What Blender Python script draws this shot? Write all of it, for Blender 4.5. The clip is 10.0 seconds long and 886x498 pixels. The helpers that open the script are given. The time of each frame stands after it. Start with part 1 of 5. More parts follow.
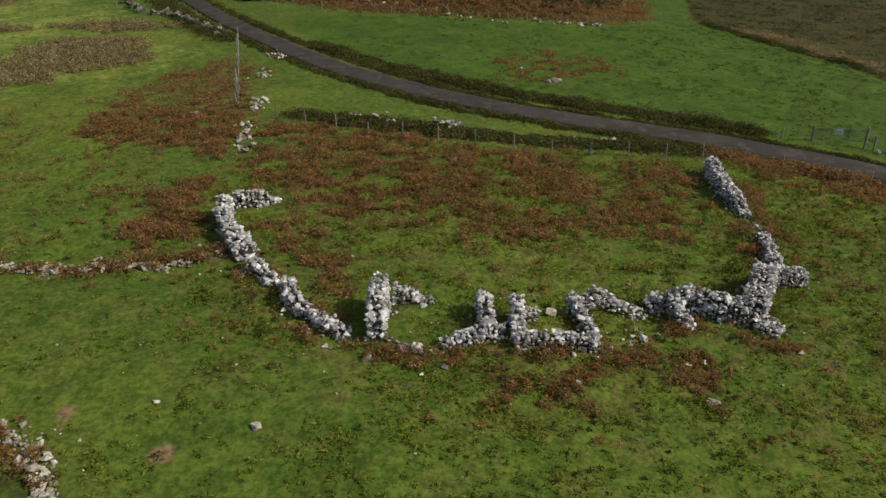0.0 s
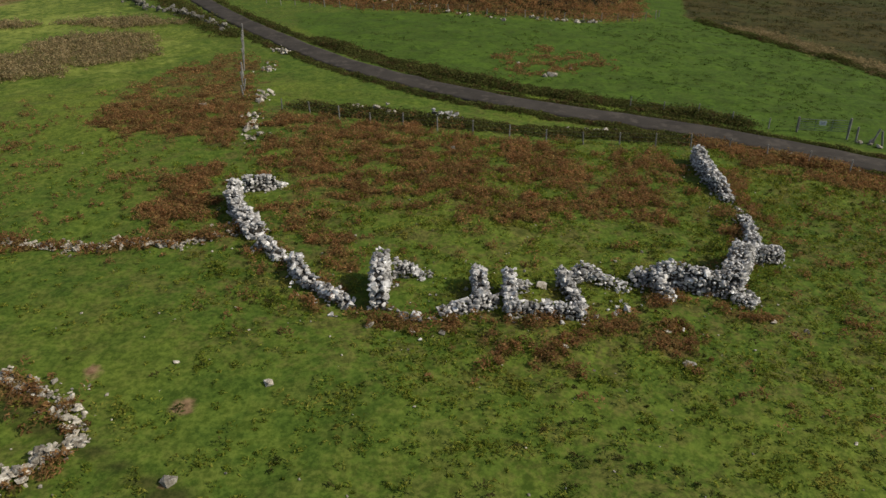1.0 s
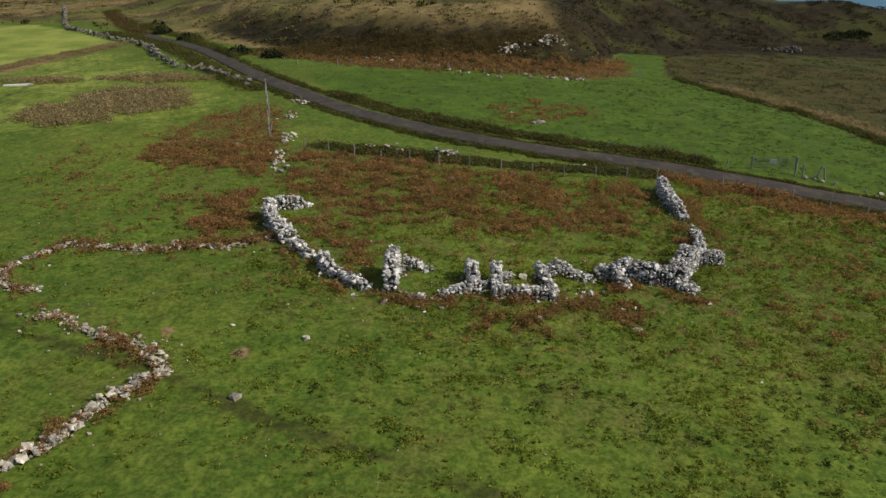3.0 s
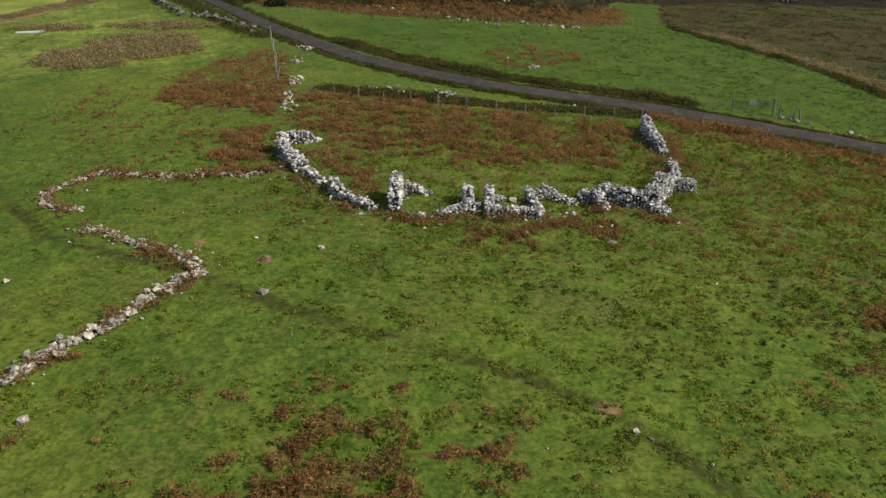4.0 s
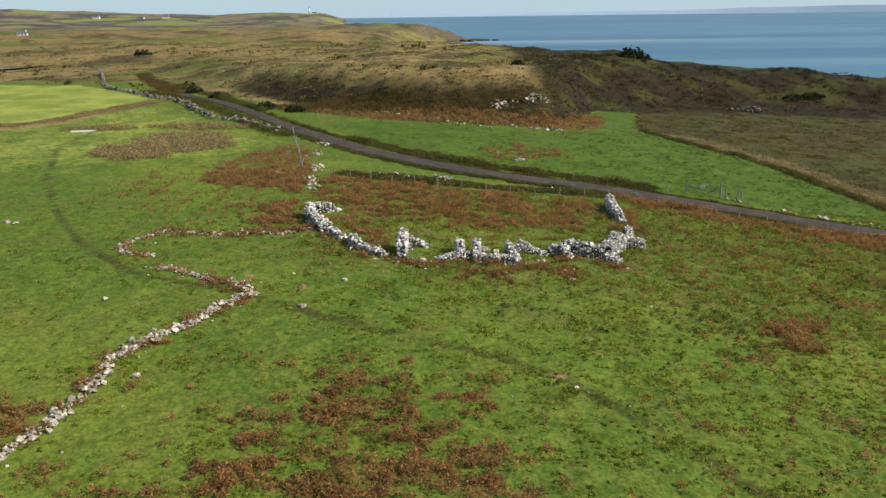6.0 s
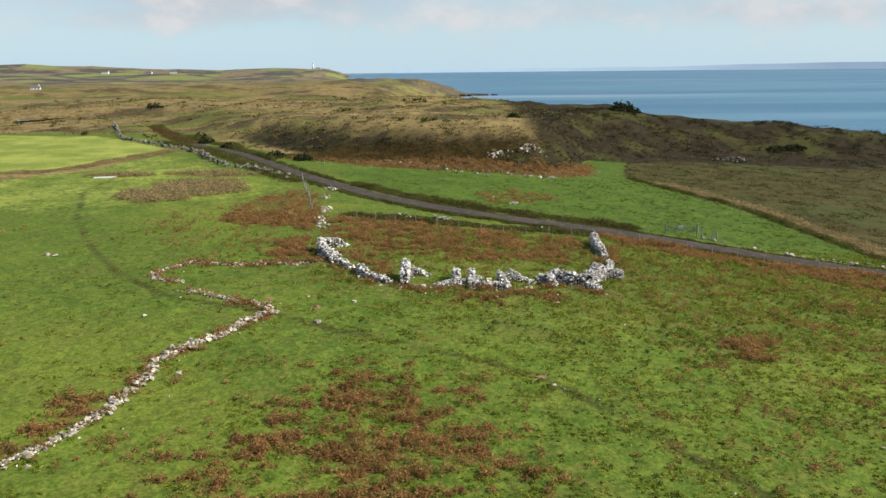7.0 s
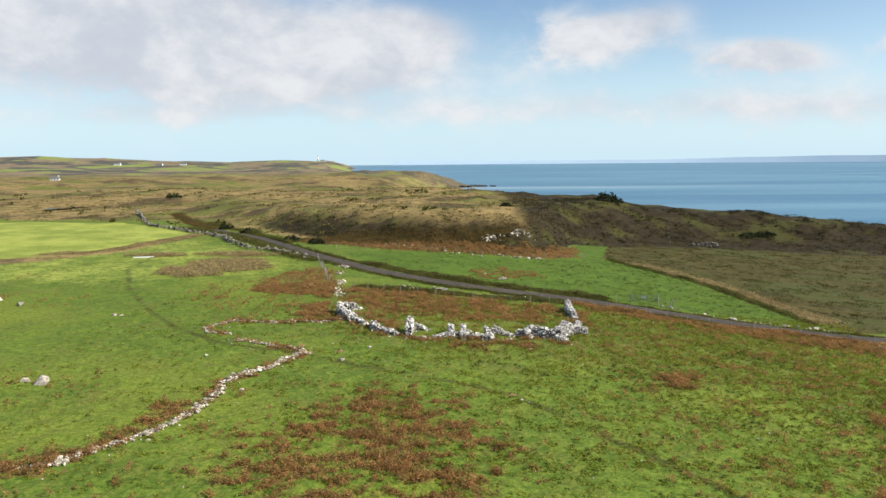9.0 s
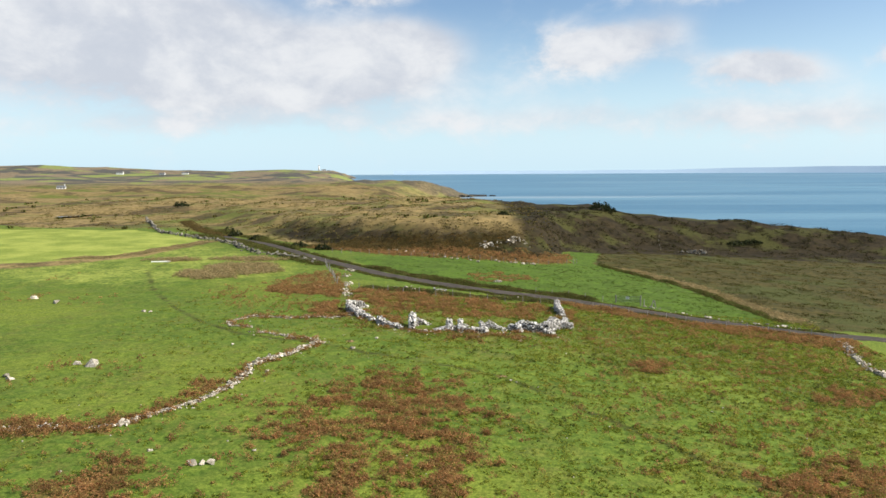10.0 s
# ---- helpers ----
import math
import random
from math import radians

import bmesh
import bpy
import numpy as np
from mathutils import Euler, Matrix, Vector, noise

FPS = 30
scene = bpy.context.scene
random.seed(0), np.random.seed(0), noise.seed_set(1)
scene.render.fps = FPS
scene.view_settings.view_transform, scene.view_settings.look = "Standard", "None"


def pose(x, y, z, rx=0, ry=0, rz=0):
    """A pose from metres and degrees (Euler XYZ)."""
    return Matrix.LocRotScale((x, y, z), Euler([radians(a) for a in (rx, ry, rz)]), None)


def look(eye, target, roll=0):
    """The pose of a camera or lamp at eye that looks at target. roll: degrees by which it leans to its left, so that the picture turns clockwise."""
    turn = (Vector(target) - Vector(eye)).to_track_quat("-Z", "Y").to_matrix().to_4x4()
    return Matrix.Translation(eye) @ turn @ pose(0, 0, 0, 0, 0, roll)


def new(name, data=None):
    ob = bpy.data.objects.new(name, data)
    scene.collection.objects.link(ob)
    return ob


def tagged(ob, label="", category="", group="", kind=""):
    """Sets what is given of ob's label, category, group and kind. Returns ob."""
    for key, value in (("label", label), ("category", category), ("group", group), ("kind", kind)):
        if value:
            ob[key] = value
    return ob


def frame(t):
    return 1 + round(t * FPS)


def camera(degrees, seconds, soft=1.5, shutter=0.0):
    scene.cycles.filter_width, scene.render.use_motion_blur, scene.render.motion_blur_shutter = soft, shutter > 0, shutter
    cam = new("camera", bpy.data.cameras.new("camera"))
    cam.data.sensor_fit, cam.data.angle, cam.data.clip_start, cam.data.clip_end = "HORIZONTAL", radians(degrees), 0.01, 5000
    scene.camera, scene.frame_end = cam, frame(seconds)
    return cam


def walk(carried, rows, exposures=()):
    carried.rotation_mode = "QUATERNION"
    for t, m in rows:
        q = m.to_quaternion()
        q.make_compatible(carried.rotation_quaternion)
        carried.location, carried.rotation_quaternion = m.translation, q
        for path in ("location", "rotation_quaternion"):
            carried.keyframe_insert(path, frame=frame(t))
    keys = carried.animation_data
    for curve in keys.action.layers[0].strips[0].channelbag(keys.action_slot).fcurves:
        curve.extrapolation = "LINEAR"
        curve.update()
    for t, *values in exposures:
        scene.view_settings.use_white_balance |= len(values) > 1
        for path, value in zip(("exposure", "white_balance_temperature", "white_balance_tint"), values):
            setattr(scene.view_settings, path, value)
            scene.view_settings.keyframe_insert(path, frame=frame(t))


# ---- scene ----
cam = camera(64.2, 10.0)


def seen_from(x, y, z, yaw, pitch, roll):
    """A camera pose: yaw to the left of north, pitch up, roll to its left."""
    return pose(x, y, z, 90 + pitch, 0, yaw) @ pose(0, 0, 0, 0, 0, roll)


PATH = [
    (0, seen_from(-0.607, 11.887, 18.795, 2.029, -28.479, -1.339)),
    (0.5, seen_from(-0.505, 10.765, 18.871, 2.037, -28.517, -1.302)),
    (1, seen_from(-0.393, 9.115, 18.916, 2.068, -28.510, -1.295)),
    (1.5, seen_from(-0.311, 7.041, 18.982, 2.106, -28.608, -1.331)),
    (2, seen_from(-0.233, 4.630, 19.154, 2.043, -27.566, -1.298)),
    (2.2, seen_from(-0.088, 3.666, 19.234, 2.151, -26.247, -1.273)),
    (2.45, seen_from(-0.048, 2.369, 19.330, 2.134, -24.606, -1.208)),
    (2.75, seen_from(-0.029, 0.718, 19.446, 2.114, -23.610, -1.131)),
    (3.05, seen_from(-0.010, -0.991, 19.543, 2.093, -23.718, -1.053)),
    (3.3, seen_from(0.031, -2.423, 19.593, 2.077, -24.684, -0.988)),
    (3.5, seen_from(0.133, -3.587, 19.595, 2.125, -25.688, -1.043)),
    (4, seen_from(0.284, -6.578, 19.680, 2.162, -27.208, -1.071)),
    (4.5, seen_from(0.483, -9.742, 19.811, 2.184, -25.368, -1.014)),
    (5, seen_from(0.637, -13.118, 19.934, 2.139, -23.164, -0.958)),
    (5.5, seen_from(0.820, -16.647, 20.008, 2.102, -20.887, -0.859)),
    (7, seen_from(1.461, -28.414, 20.244, 2.019, -14.438, -0.614)),
    (7.5, seen_from(1.680, -32.619, 20.447, 2.008, -12.623, -0.597)),
    (8, seen_from(1.969, -36.969, 20.608, 2.022, -10.810, -0.547)),
    (8.5, seen_from(2.238, -41.648, 20.754, 2.020, -8.997, -0.534)),
    (9, seen_from(2.536, -46.597, 20.990, 2.013, -7.227, -0.505)),
    (9.5, seen_from(2.725, -51.541, 21.076, 2.002, -6.430, -0.461)),
    (10, seen_from(2.956, -56.771, 21.262, 2.014, -6.449, -0.358)),
]
walk(cam, PATH, exposures=[(0.0, -0.55), (2.0, -0.50), (4.0, -0.24), (5.5, 0.08), (7.5, 0.40), (10.0, 0.60)])

# ---- sky and sun ----
SUN_HEIGHT, SUN_TURN = radians(38), radians(98)
world = bpy.data.worlds.new("sky")
scene.world = world
world.use_nodes = True


class Nodes:
    """A small writer of node trees."""

    def __init__(self, tree):
        self.tree = tree
        tree.nodes.clear()

    def __call__(self, kind, *inputs):
        node = self.tree.nodes.new(kind)
        for n, value in enumerate(inputs):
            self.put(node.inputs[n], value)
        return node.outputs[0] if len(node.outputs) else None

    def times(self, vector, factors):
        node = self.tree.nodes.new("ShaderNodeVectorMath")
        node.operation = "MULTIPLY"
        self.put(node.inputs[0], vector)
        self.put(node.inputs[1], factors)
        return node.outputs[0]

    def put(self, socket, value):
        if value is None:
            return
        if isinstance(value, bpy.types.NodeSocket):
            self.tree.links.new(value, socket)
        elif hasattr(socket.default_value, "__len__") and len(socket.default_value) == 4 and len(value) == 3:
            socket.default_value = (*value, 1)
        else:
            socket.default_value = value

    def math(self, operation, a, b=None, c=None):
        node = self.tree.nodes.new("ShaderNodeMath")
        node.operation = operation
        for n, value in enumerate((a, b, c)):
            self.put(node.inputs[n], value)
        return node.outputs[0]

    def noise(self, vector, scale, detail=4.0, rough=0.55, warp=0.0):
        node = self.tree.nodes.new("ShaderNodeTexNoise")
        for key, value in (("Vector", vector), ("Scale", scale), ("Detail", detail), ("Roughness", rough), ("Distortion", warp)):
            self.put(node.inputs[key], value)
        return node.outputs["Fac"]

    def ramp(self, value, low, high):
        node = self.tree.nodes.new("ShaderNodeMapRange")
        node.interpolation_type = "SMOOTHSTEP"
        self.put(node.inputs[0], value)
        node.inputs[1].default_value, node.inputs[2].default_value = low, high
        return node.outputs[0]

    def mix(self, fac, a, b, blend="MIX"):
        node = self.tree.nodes.new("ShaderNodeMix")
        node.data_type, node.blend_type = "RGBA", blend
        self.put(node.inputs[0], fac)
        self.put(node.inputs[6], a)
        self.put(node.inputs[7], b)
        return node.outputs[2]


def make_sky():
    n = Nodes(world.node_tree)
    air = n.tree.nodes.new("ShaderNodeTexSky")
    air.sky_type, air.sun_disc, air.sun_elevation, air.sun_rotation = "NISHITA", False, SUN_HEIGHT, SUN_TURN
    air.altitude, air.air_density, air.dust_density, air.ozone_density = 20.0, 1.0, 1.6, 1.4
    sky = air.outputs[0]
    way = n("ShaderNodeTexCoord")
    parts = n.tree.nodes.new("ShaderNodeSeparateXYZ")
    n.put(parts.inputs[0], way)
    dx, dy, dz = parts.outputs
    flat = n.math("MAXIMUM", dy, 0.05)
    u, v = n.math("DIVIDE", dx, flat), n.math("DIVIDE", dz, flat)
    # behind the view the same broken cloud goes on
    around = n("ShaderNodeCombineXYZ", dx, dy, n.math("MULTIPLY", dz, 1.6))
    puff, wisp = n.noise(around, 5.0, 7.0, 0.58, 0.3), n.noise(around, 14.0, 6.0, 0.62, 0.2)
    # cumulus heaps: bearing, height, half width, half height, weight
    heaps = ((-0.52, 0.215, 0.28, 0.065, 0.58), (-0.42, 0.135, 0.30, 0.055, 0.50), (-0.55, 0.175, 0.24, 0.05, 0.2), (-0.20, 0.150, 0.075, 0.042, 0.36), (-0.085, 0.160, 0.080, 0.042, 0.46), (-0.22, 0.105, 0.20, 0.024, 0.25),
             (0.165, 0.165, 0.062, 0.030, 0.74), (0.26, 0.185, 0.060, 0.035, 0.34), (0.40, 0.136, 0.085, 0.020, 0.72), (0.60, 0.155, 0.04, 0.02, 0.55),
             (-0.14, 0.243, 0.06, 0.016, 0.45), (0.3, 0.245, 0.09, 0.016, 0.42), (0.05, 0.066, 0.45, 0.020, 0.20), (0.5, 0.075, 0.25, 0.040, 0.26), (-0.45, 0.065, 0.25, 0.020, 0.14))
    total = None
    rough_u = n.math("MULTIPLY_ADD", n.math("SUBTRACT", puff, 0.5), 0.16, n.math("MULTIPLY_ADD", n.math("SUBTRACT", wisp, 0.5), 0.05, u))
    rough_v = n.math("MULTIPLY_ADD", n.math("SUBTRACT", wisp, 0.5), 0.045, v)
    for bearing, height, wide, tall, weight in heaps:
        a = n.math("POWER", n.math("DIVIDE", n.math("SUBTRACT", rough_u, bearing), wide), 2.0)
        b = n.math("POWER", n.math("DIVIDE", n.math("SUBTRACT", rough_v, height), tall), 2.0)
        heap = n.math("MULTIPLY", n.math("EXPONENT", n.math("MULTIPLY", n.math("ADD", a, b), -1.0)), weight)
        total = heap if total is None else n.math("ADD", total, heap)
    cover = n.math("ADD", n.math("MULTIPLY_ADD", puff, 0.7, n.math("MULTIPLY", wisp, 0.3)), total)
    # extra broken cloud overhead, unseen, added to lift the ambient light
    cover = n.math("MULTIPLY_ADD", n.ramp(dz, 0.30, 0.60), 0.22, cover)
    mask = n.ramp(cover, 0.54, 0.92)
    haze = n.math("MULTIPLY", n.math("SUBTRACT", 1.0, n.ramp(dz, -0.02, 0.24)), 0.75)
    shade = n.ramp(n.math("MULTIPLY_ADD", wisp, 0.5, n.math("MULTIPLY", puff, 0.5)), 0.36, 0.62)
    white = n.mix(shade, (5.7, 6.05, 6.75), (7.9, 8.0, 8.2))
    clear = n.mix(haze, n.mix(1.0, sky, (1.15, 1.30, 1.42), "MULTIPLY"), (7.4, 9.8, 11.2))
    glow = n.mix(n.math("MULTIPLY", mask, 0.95), clear, white)
    back = n("ShaderNodeBackground", glow, 0.072)
    n("ShaderNodeOutputWorld", back)


make_sky()
sun = new("sun", bpy.data.lights.new("sun", "SUN"))
sun.data.energy, sun.data.angle, sun.data.color = 4.8, radians(2.0), (1.0, 0.92, 0.78)
to_sun = Vector((math.sin(SUN_TURN) * math.cos(SUN_HEIGHT), math.cos(SUN_TURN) * math.cos(SUN_HEIGHT), math.sin(SUN_HEIGHT)))
sun.matrix_world = look(to_sun * 60, (0, 0, 0))


# ---- materials ----
def material(name, dark, light, grain=6.0, coarse=0.8, rough=0.9, bump=0.3, depth=0.03, third=None, by_object=0.0, metal=0.0, leaf=0.0):
    """A two-scale surface: coarse stains, fine grain and relief, in metres."""
    mat = bpy.data.materials.new(name)
    mat.use_nodes = True
    n = Nodes(mat.node_tree)
    geo = n.tree.nodes.new("ShaderNodeNewGeometry")
    where = geo.outputs["Position"]
    big, small = n.noise(where, coarse, 4.0, 0.6), n.noise(where, grain, 6.0, 0.65)
    fac = n.ramp(n.math("MULTIPLY_ADD", big, 0.55, n.math("MULTIPLY", small, 0.45)), 0.32, 0.68)
    colour = n.mix(fac, dark, light)
    if third:
        colour = n.mix(n.ramp(n.noise(where, coarse * 2.3, 5.0, 0.7), 0.52, 0.66), colour, third)
    if leaf:
        colour = n.mix(n.math("MULTIPLY", n.ramp(geo.outputs["Random Per Island"], 0.55, 0.75), 0.55), colour, third or light)
    if by_object:
        one = n.tree.nodes.new("ShaderNodeObjectInfo").outputs["Random"]
        isle = geo.outputs["Random Per Island"]
        vary = n.math("FRACT", n.math("ADD", one, isle))
        hue = n.tree.nodes.new("ShaderNodeHueSaturation")
        n.put(hue.inputs["Value"], n.math("MULTIPLY_ADD", vary, 2 * by_object, 1 - by_object))
        n.put(hue.inputs["Color"], colour)
        colour = hue.outputs[0]
    relief = n.tree.nodes.new("ShaderNodeBump")
    relief.inputs["Strength"].default_value, relief.inputs["Distance"].default_value = bump, depth
    n.put(relief.inputs["Height"], small)
    shader = n.tree.nodes.new("ShaderNodeBsdfPrincipled")
    n.put(shader.inputs["Base Color"], colour)
    shader.inputs["Roughness"].default_value, shader.inputs["Metallic"].default_value = rough, metal
    shader.inputs["Specular IOR Level"].default_value = 0.3 if rough < 0.8 else 0.08
    n.put(shader.inputs["Normal"], relief.outputs[0])
    surface = shader.outputs[0]
    if leaf:
        glow = n("ShaderNodeBsdfTranslucent", colour)
        surface = n("ShaderNodeMixShader", leaf, surface, glow)
    n("ShaderNodeOutputMaterial", surface)
    return mat


STONE = material("lichened_stone", (0.135, 0.122, 0.112), (0.68, 0.655, 0.62), 5.0, 1.8, 0.92, 0.4, 0.04, (0.92, 0.895, 0.87), 0.5)
# darker stone: the roadside wall's shaded side is put into its colour
DARK_STONE = material("shaded_wall_stone", (0.075, 0.070, 0.056), (0.25, 0.23, 0.195), 7.0, 1.6, 0.95, 0.6, 0.05, (0.26, 0.245, 0.21), 0.5)
# near-black rubble: the shade between wall stones is put into this colour
CORE = material("shaded_rubble_core", (0.03, 0.028, 0.024), (0.09, 0.08, 0.07), 5.0, 1.0, 0.95, 0.8, 0.08)
PALE_STONE = material("sunlit_field_stone", (0.16, 0.132, 0.098), (0.50, 0.455, 0.375), 8.0, 2.2, 0.9, 0.5, 0.05, (0.70, 0.655, 0.57), 0.45)
ASPHALT = material("worn_asphalt", (0.042, 0.037, 0.032), (0.078, 0.068, 0.058), 14.0, 0.35, 0.97, 0.3, 0.01, (0.098, 0.084, 0.070))
BRACKEN = material("dead_bracken", (0.140, 0.074, 0.033), (0.470, 0.245, 0.106), 1.6, 0.45, 0.9, 0.2, 0.02, (0.330, 0.250, 0.085), 0.45, 0.0, 0.5)
GRASS_TUFT = material("grass_tuft", (0.106, 0.146, 0.014), (0.212, 0.254, 0.031), 1.6, 0.12, 0.85, 0.1, 0.01, (0.275, 0.25, 0.050), 0.48, 0.0, 0.45)
MOOR_GRASS = material("bleached_moor_grass", (0.105, 0.084, 0.029), (0.230, 0.170, 0.066), 1.0, 0.03, 0.9, 0.2, 0.02, (0.12, 0.120, 0.032), 0.3, 0.0, 0.35)
FIELD_TUFT = material("dark_field_tuft", (0.040, 0.068, 0.011), (0.100, 0.145, 0.025), 1.5, 0.08, 0.9, 0.2, 0.02, (0.10, 0.10, 0.03), 0.45, 0.0, 0.4)
RUSH_TUFT = material("field_rush_tuft", (0.040, 0.036, 0.012), (0.124, 0.092, 0.034), 1.5, 0.035, 0.9, 0.2, 0.02, (0.050, 0.074, 0.015), 0.5, 0.0, 0.35)
DARK_TUFT = material("coarse_dark_grass", (0.036, 0.058, 0.011), (0.090, 0.120, 0.024), 1.5, 0.15, 0.9, 0.2, 0.02, (0.110, 0.085, 0.030), 0.45, 0.0, 0.35)
REED = material("dry_rushes", (0.25, 0.19, 0.095), (0.48, 0.365, 0.19), 2.0, 0.25, 0.9, 0.2, 0.02, (0.22, 0.20, 0.08), 0.4, 0.0, 0.45)
HEDGE = material("bramble_scrub", (0.058, 0.080, 0.018), (0.140, 0.152, 0.040), 2.0, 0.3, 0.9, 0.3, 0.03, (0.13, 0.085, 0.036), 0.45, 0.0, 0.4)
# heather's own dark brown, lowered further to stand for cloud shade
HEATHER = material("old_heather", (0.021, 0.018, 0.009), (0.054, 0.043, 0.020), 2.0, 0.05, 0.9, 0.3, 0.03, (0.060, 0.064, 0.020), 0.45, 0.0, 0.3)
GORSE = material("heather_and_gorse", (0.060, 0.052, 0.020), (0.150, 0.112, 0.042), 2.0, 0.2, 0.9, 0.3, 0.03, (0.19, 0.115, 0.034), 0.45, 0.0, 0.35)
BUSH = material("dark_bush_leaves", (0.012, 0.018, 0.008), (0.040, 0.046, 0.018), 1.5, 0.3, 0.9, 0.2, 0.03, None, 0.4, 0.0, 0.2)
WOOD = material("weathered_post", (0.16, 0.15, 0.13), (0.34, 0.32, 0.29), 12.0, 3.0, 0.9, 0.3, 0.01, None, 0.25)
STEEL = material("galvanised_steel", (0.20, 0.23, 0.21), (0.30, 0.33, 0.31), 20.0, 3.0, 0.45, 0.1, 0.005, None, 0.0, 0.7)
WIRE = material("fence_wire", (0.18, 0.18, 0.17), (0.28, 0.28, 0.27), 9.0, 2.0, 0.6, 0.1, 0.003, None, 0.0, 0.6)
WHITE = material("white_paint", (0.68, 0.68, 0.66), (0.82, 0.82, 0.80), 3.0, 0.3, 0.7, 0.1, 0.01)
SLATE = material("slate_roof", (0.08, 0.085, 0.09), (0.16, 0.165, 0.17), 3.0, 0.4, 0.7, 0.2, 0.02)
GLASS_DARK = material("dark_window_glass", (0.02, 0.024, 0.03), (0.04, 0.045, 0.05), 2.0, 0.4, 0.15, 0.02, 0.002)
ROCK = material("shore_rock", (0.02, 0.02, 0.02), (0.07, 0.065, 0.06), 0.5, 0.05, 0.9, 0.6, 0.4)
# flat pale blue: distance haze is put into the base colour
FAR_HILL = material("haze_tinted_hills", (0.30, 0.41, 0.53), (0.33, 0.44, 0.56), 0.01, 0.002, 1.0, 0.0, 0.1)


def make_sea_material():
    mat = bpy.data.materials.new("sea_water")
    mat.use_nodes = True
    n = Nodes(mat.node_tree)
    where = n.tree.nodes.new("ShaderNodeNewGeometry").outputs["Position"]
    stretched = n.times(where, (0.0010, 0.0075, 1.0))
    slick = n.noise(stretched, 1.0, 5.0, 0.6, 0.4)
    colour = n.mix(n.ramp(slick, 0.40, 0.66), (0.046, 0.140, 0.225), (0.110, 0.225, 0.310))
    streak = n.ramp(n.noise(n.times(where, (0.00022, 0.0042, 1.0)), 1.0, 4.0, 0.5), 0.57, 0.63)
    colour = n.mix(n.math("MULTIPLY", streak, 0.65), colour, (0.25, 0.33, 0.38))
    relief = n.tree.nodes.new("ShaderNodeBump")
    relief.inputs["Strength"].default_value, relief.inputs["Distance"].default_value = 0.5, 0.6
    n.put(relief.inputs["Height"], n.noise(where, 0.25, 6.0, 0.7))
    shader = n.tree.nodes.new("ShaderNodeBsdfPrincipled")
    n.put(shader.inputs["Base Color"], colour)
    n.put(shader.inputs["Roughness"], n.math("MULTIPLY_ADD", n.ramp(slick, 0.55, 0.72), 0.25, 0.42))
    shader.inputs["IOR"].default_value = 1.33
    n.put(shader.inputs["Normal"], relief.outputs[0])
    n("ShaderNodeOutputMaterial", shader.outputs[0])
    return mat


SEA = make_sea_material()
WATER = material("still_water", (0.020, 0.026, 0.030), (0.030, 0.036, 0.040), 0.4, 0.1, 0.06, 0.02, 0.01)


# ---- the lie of the land ----
def soft(u, w):
    return w * np.logaddexp(0, np.asarray(u, float) / w)


def ease(u):
    u = np.clip(u, 0, 1)
    return u * u * (3 - 2 * u)


# where the scarp begins, how high it rises, and where the land meets the sea
FRONT = ((-140, -84, -57, -30, 0, 18, 26, 34, 60, 90, 140, 300), (290, 206, 170, 137, 121, 124, 136, 160, 180, 186, 180, 160))
CREST = ((-140, -70, -20, 15, 54, 72, 110, 170, 300), (2.5, 5.0, 7.5, 9.0, 12.0, 9.5, 10.0, 8.5, 8.0))
COAST = ((-600, 0, 200, 260, 400, 600, 720, 830, 858, 880, 1000, 1100, 1500, 2100, 2700), (700, 420, 190, 70, -10, -36, -46, 6, 12, -14, -105, -150, -285, -340, -470))


def waves(x, y, length, seed):
    """Smooth, uneven undulation between about -1 and 1."""
    rng = np.random.RandomState(seed)
    total = 0
    for k in range(7):
        turn, shift, size = rng.uniform(0, 6.28), rng.uniform(0, 6.28), length * rng.uniform(0.6, 1.7)
        total = total + np.sin((x * np.cos(turn) + y * np.sin(turn)) * 6.283 / size + shift + 0.8 * np.sin((y * np.cos(turn) - x * np.sin(turn)) * 4.1 / size))
    return total / 3.6


